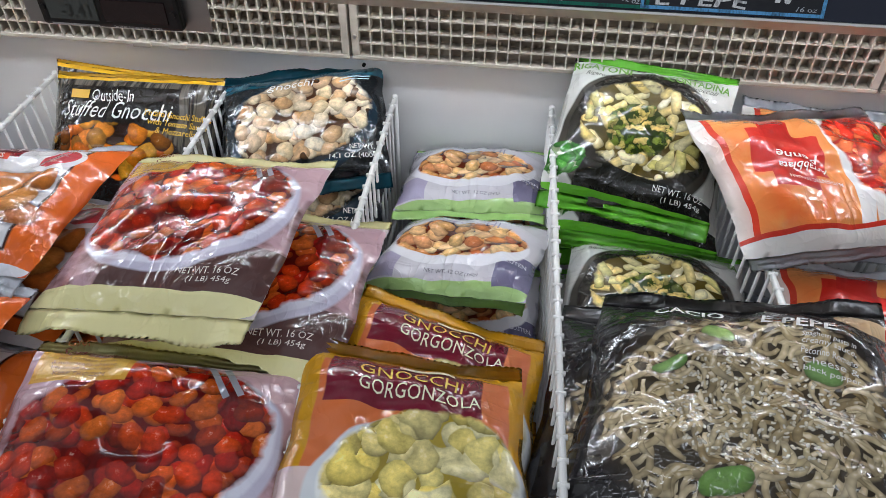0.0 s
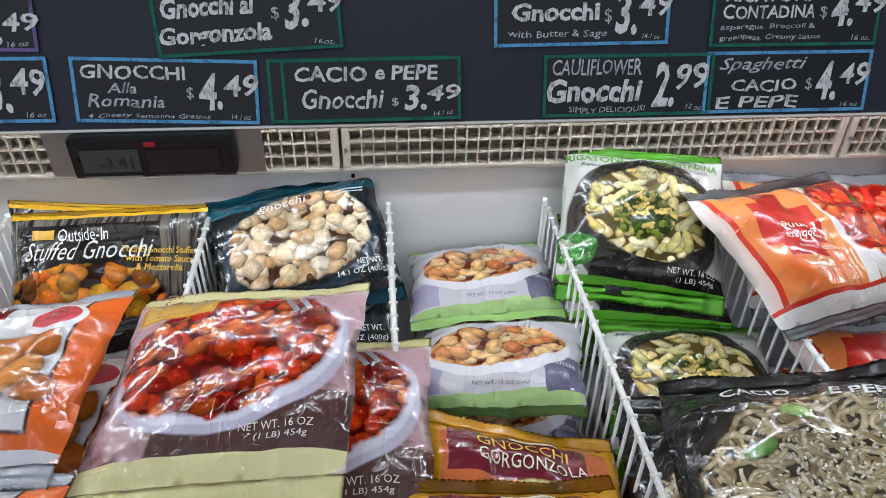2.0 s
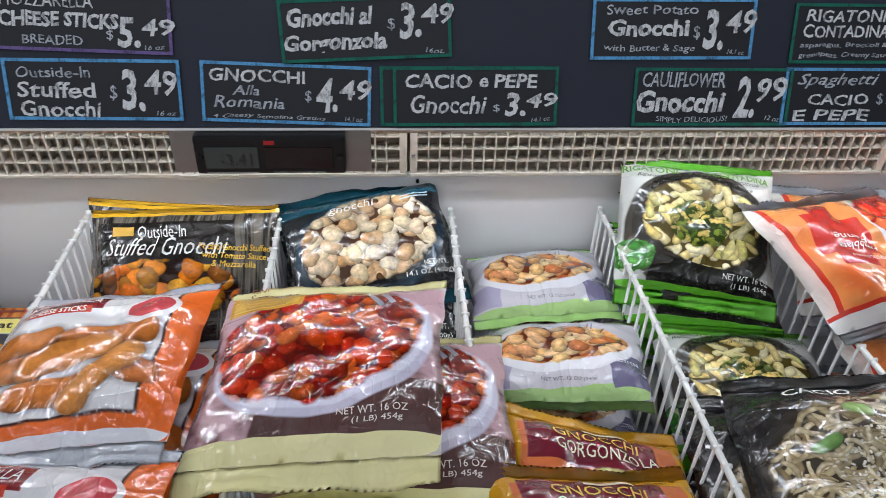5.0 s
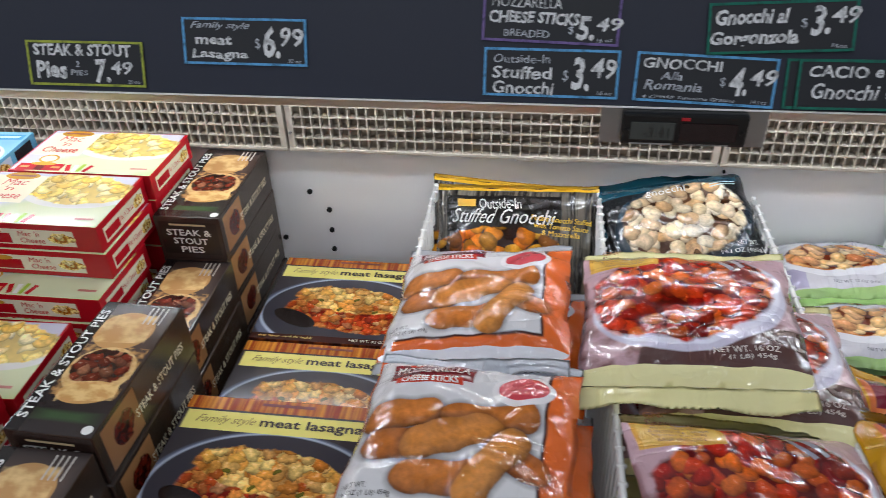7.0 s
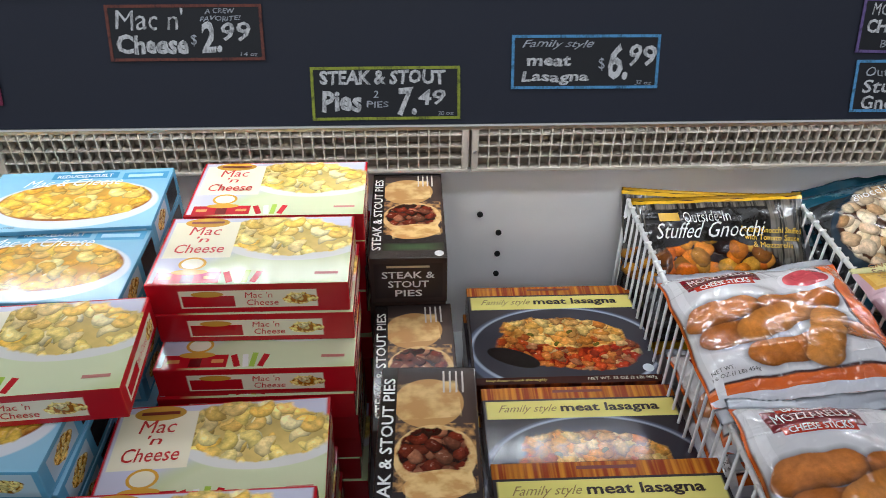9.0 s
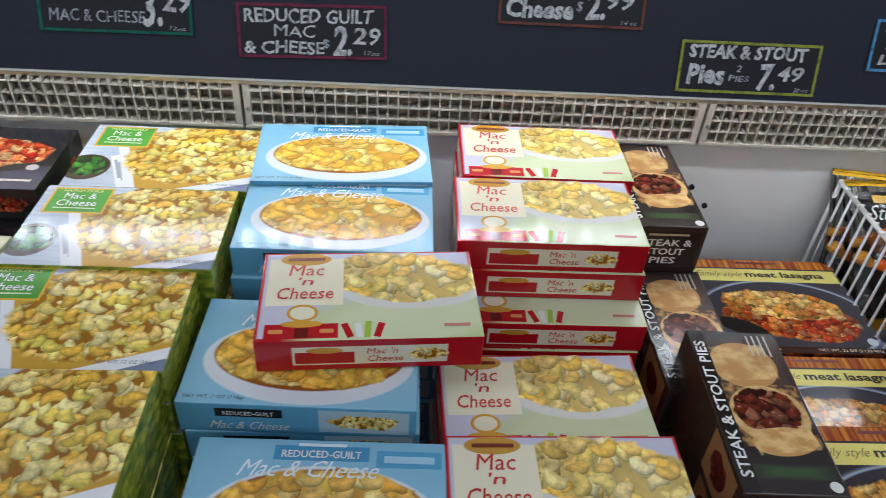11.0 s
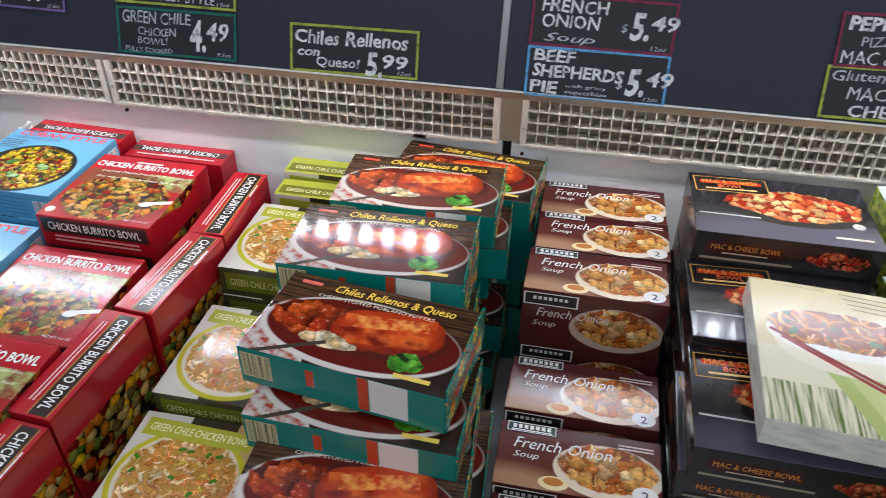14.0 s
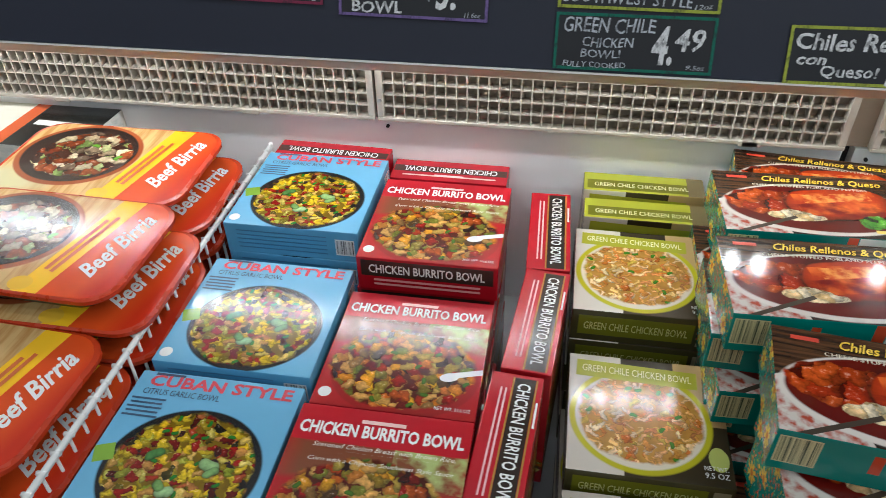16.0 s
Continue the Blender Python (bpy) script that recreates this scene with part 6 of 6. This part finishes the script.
teal, tp, _ = bag("teal_gnocchi_bag", .205, .158, .026, 8, F_TEAL, F_BLK, F_TSEAL, "dark film bag of gnocchi with teal seals", B, .014, .018)
lettering(teal, "title", "gnocchi", tp, .092, .134, .062, .018, WHITE, .3, .0)
lettering(teal, "weight_print", "NET WT.", tp, .176, .032, .03, .007, WHITE)
lettering(teal, "weight_print", "14.1 OZ (400g)", tp, .165, .020, .058, .008, WHITE)
bar(teal, "small_print", tp, .172, .13, .036, .002, lin(200, 220, 226))
bar(teal, "small_print", tp, .172, .135, .036, .002, lin(200, 220, 226))
lay(teal, (.238, 1.478, .955), (.436, 1.515, .982), (.262, 1.345, .898))
lay(teal, (.250, 1.44, .912), (.45, 1.45, .93), (.255, 1.33, .85))
lay(teal, (.245, 1.46, .84), (.448, 1.46, .84), (.245, 1.31, .82))

caul, cp, _ = bag("cauliflower_gnocchi_bag", .175, .145, .024, 14, F_CAUL, F_LILAC, F_GRN, "pale lilac film bag of cauliflower gnocchi with green seal", B, .008, .016)
lettering(caul, "title", "CAULIFLOWER", cp, .09, .132, .11, .012, lin(150, 150, 164), 0, .02)
lettering(caul, "title", "GNOCCHI", cp, .082, .113, .082, .010, lin(130, 130, 150), 0, -.008)
lettering(caul, "weight_print", "NET WT. 12 OZ (340g)", cp, .095, .018, .058, .005, lin(80, 80, 90))
lettering(caul, "small_print", "GLUTEN", cp, .155, .046, .026, .007, lin(220, 220, 236), 0, 0, 8)
lay(caul, (.478, 1.488, .872), (.650, 1.486, .888), (.474, 1.352, .890))
lay(caul, (.470, 1.348, .872), (.640, 1.318, .905), (.482, 1.208, .905))
lay(caul, (.478, 1.47, .82), (.650, 1.47, .82), (.478, 1.33, .82))
lay(caul, (.478, 1.32, .83), (.650, 1.32, .83), (.478, 1.18, .83))

gorg, gp, _ = bag("gorgonzola_gnocchi_bag", .185, .205, .03, 17, F_GORG, F_MUS, F_MUS, "mustard yellow film bag of gnocchi with gorgonzola", B, .014, .018)
lettering(gorg, "title", "GNOCCHI", gp, .088, .181, .085, .013, lin(230, 190, 80), 0, .0, -2)
lettering(gorg, "title", "GORGONZOLA", gp, .095, .164, .10, .014, lin(236, 226, 200), 0, .0, -2)
lettering(gorg, "small_print", "KEEP FROZEN", gp, .13, .025, .034, .006, WHITE)
bar(gorg, "maker_mark", gp, .1, .1925, .046, .004, lin(230, 220, 190))
lay(gorg, (.463, 1.160, .942), (.648, 1.142, .902), (.462, .965, .935))
lay(gorg, (.468, 1.072, .962), (.648, 1.082, .935), (.450, .87, .965))
lay(gorg, (.468, 1.06, .90), (.650, 1.06, .89), (.468, .86, .90))
lay(gorg, (.468, 1.17, .86), (.650, 1.17, .86), (.468, .97, .86))

rig, rp, _ = bag("rigatoni_bag", .188, .17, .028, 21, F_RIG, F_BLK, F_LIME, "white and green film bag of rigatoni with asparagus", B, .01, .02)
lettering(rig, "title", "RIGATONI", rp, .036, .160, .07, .011, lin(90, 140, 40), 0, .02)
lettering(rig, "title", "alla", rp, .090, .158, .02, .008, lin(60, 60, 50), .3, 0)
lettering(rig, "title", "CONTADINA", rp, .145, .157, .072, .011, lin(90, 140, 40), 0, .02)
lettering(rig, "script_line", "Rigatoni pasta with asparagus, broccoli", rp, .094, .147, .15, .0075, lin(40, 40, 36), .35, 0)
lettering(rig, "script_line", "& green peas in a creamy sauce", rp, .1, .138, .12, .0075, lin(40, 40, 36), .35, 0)
lettering(rig, "weight_print", "NET WT. 16 OZ", rp, .150, .020, .055, .0065, WHITE)
lettering(rig, "weight_print", "(1 LB) 454g", rp, .155, .011, .042, .006, WHITE)
lay(rig, (.660, 1.500, 1.012), (.845, 1.462, 1.012), (.645, 1.368, .932))
lay(rig, (.664, 1.475, .972), (.848, 1.455, .972), (.655, 1.345, .900))
lay(rig, (.668, 1.330, .885), (.852, 1.312, .885), (.676, 1.160, .872))
lay(rig, (.668, 1.50, .92), (.85, 1.49, .92), (.665, 1.34, .86))
lay(rig, (.668, 1.33, .83), (.852, 1.33, .83), (.668, 1.16, .83))

pen, pp, _ = bag("penne_bag", .232, .178, .032, 25, F_PEN, F_WHI, F_WHI, "white and terracotta film bag of penne in tomato sauce", B, .016, .014)
lettering(pen, "title", "Penne", pp, .083, .098, .046, .012, lin(246, 236, 226), .3, .01, 168)
lettering(pen, "title", "Arrabbiata", pp, .085, .083, .056, .010, lin(246, 236, 226), .3, .01, 168)
lettering(pen, "small_print", "AUTHENTIC ITALIAN", pp, .09, .066, .06, .005, lin(246, 236, 226), 0, 0, 168)
lay(pen, (.780, 1.392, 1.010), (.998, 1.462, .990), (.842, 1.235, .970))
lay(pen, (.870, 1.485, .975), (1.09, 1.47, .975), (.870, 1.33, .915))
lay(pen, (.872, 1.300, .905), (1.10, 1.285, .905), (.880, 1.115, .895))
lay(pen, (.885, 1.110, .905), (1.115, 1.10, .905), (.890, .92, .90))
lay(pen, (.875, 1.29, .85), (1.105, 1.29, .85), (.875, 1.11, .85))
lay(pen, (.88, 1.10, .85), (1.11, 1.10, .85), (.88, .92, .85))

cac, kp, _ = bag("cacio_e_pepe_bag", .235, .225, .03, 29, F_CACIO, F_BLK, F_BLK, "black film bag of spaghetti cacio e pepe", B, .02, .018)
lettering(cac, "title", "CACIO", kp, .082, .203, .058, .014, WHITE, 0, .02, -4)
lettering(cac, "title", "E PEPE", kp, .168, .188, .055, .013, WHITE, 0, .02, -6)
for k, txt in enumerate(("Spaghetti pasta in", "creamy sauce,", "Pecorino Romano", "Cheese &", "black pepper")):
    lettering(cac, "small_print", txt, kp, .19, .170 - k * .0085, .04, .006, WHITE, 0, 0, -8)
lay(cac, (.692, 1.190, .930), (.915, 1.150, .985), (.672, .965, .945))
lay(cac, (.668, 1.190, .905), (.87, 1.16, .915), (.662, .97, .905))
lay(cac, (.675, 1.15, .86), (.885, 1.15, .86), (.675, .935, .86))

last, xp, _ = bag("dark_yellow_bag", .2, .2, .03, 33, film("film_dark_yellow", lin(26, 24, 22), [("rect", .2, .7, .3, .12, 20, lin(232, 160, 40))]), F_BLK, F_YEL, "black and yellow film bag beside the penne bags", B)
lay(last, (1.085, 1.49, 1.03), (1.28, 1.5, 1.02), (1.09, 1.34, .95))
lay(last, (1.11, 1.3, .93), (1.31, 1.3, .93), (1.11, 1.1, .93))
lay(last, (1.11, 1.48, .87), (1.31, 1.48, .87), (1.11, 1.28, .87))
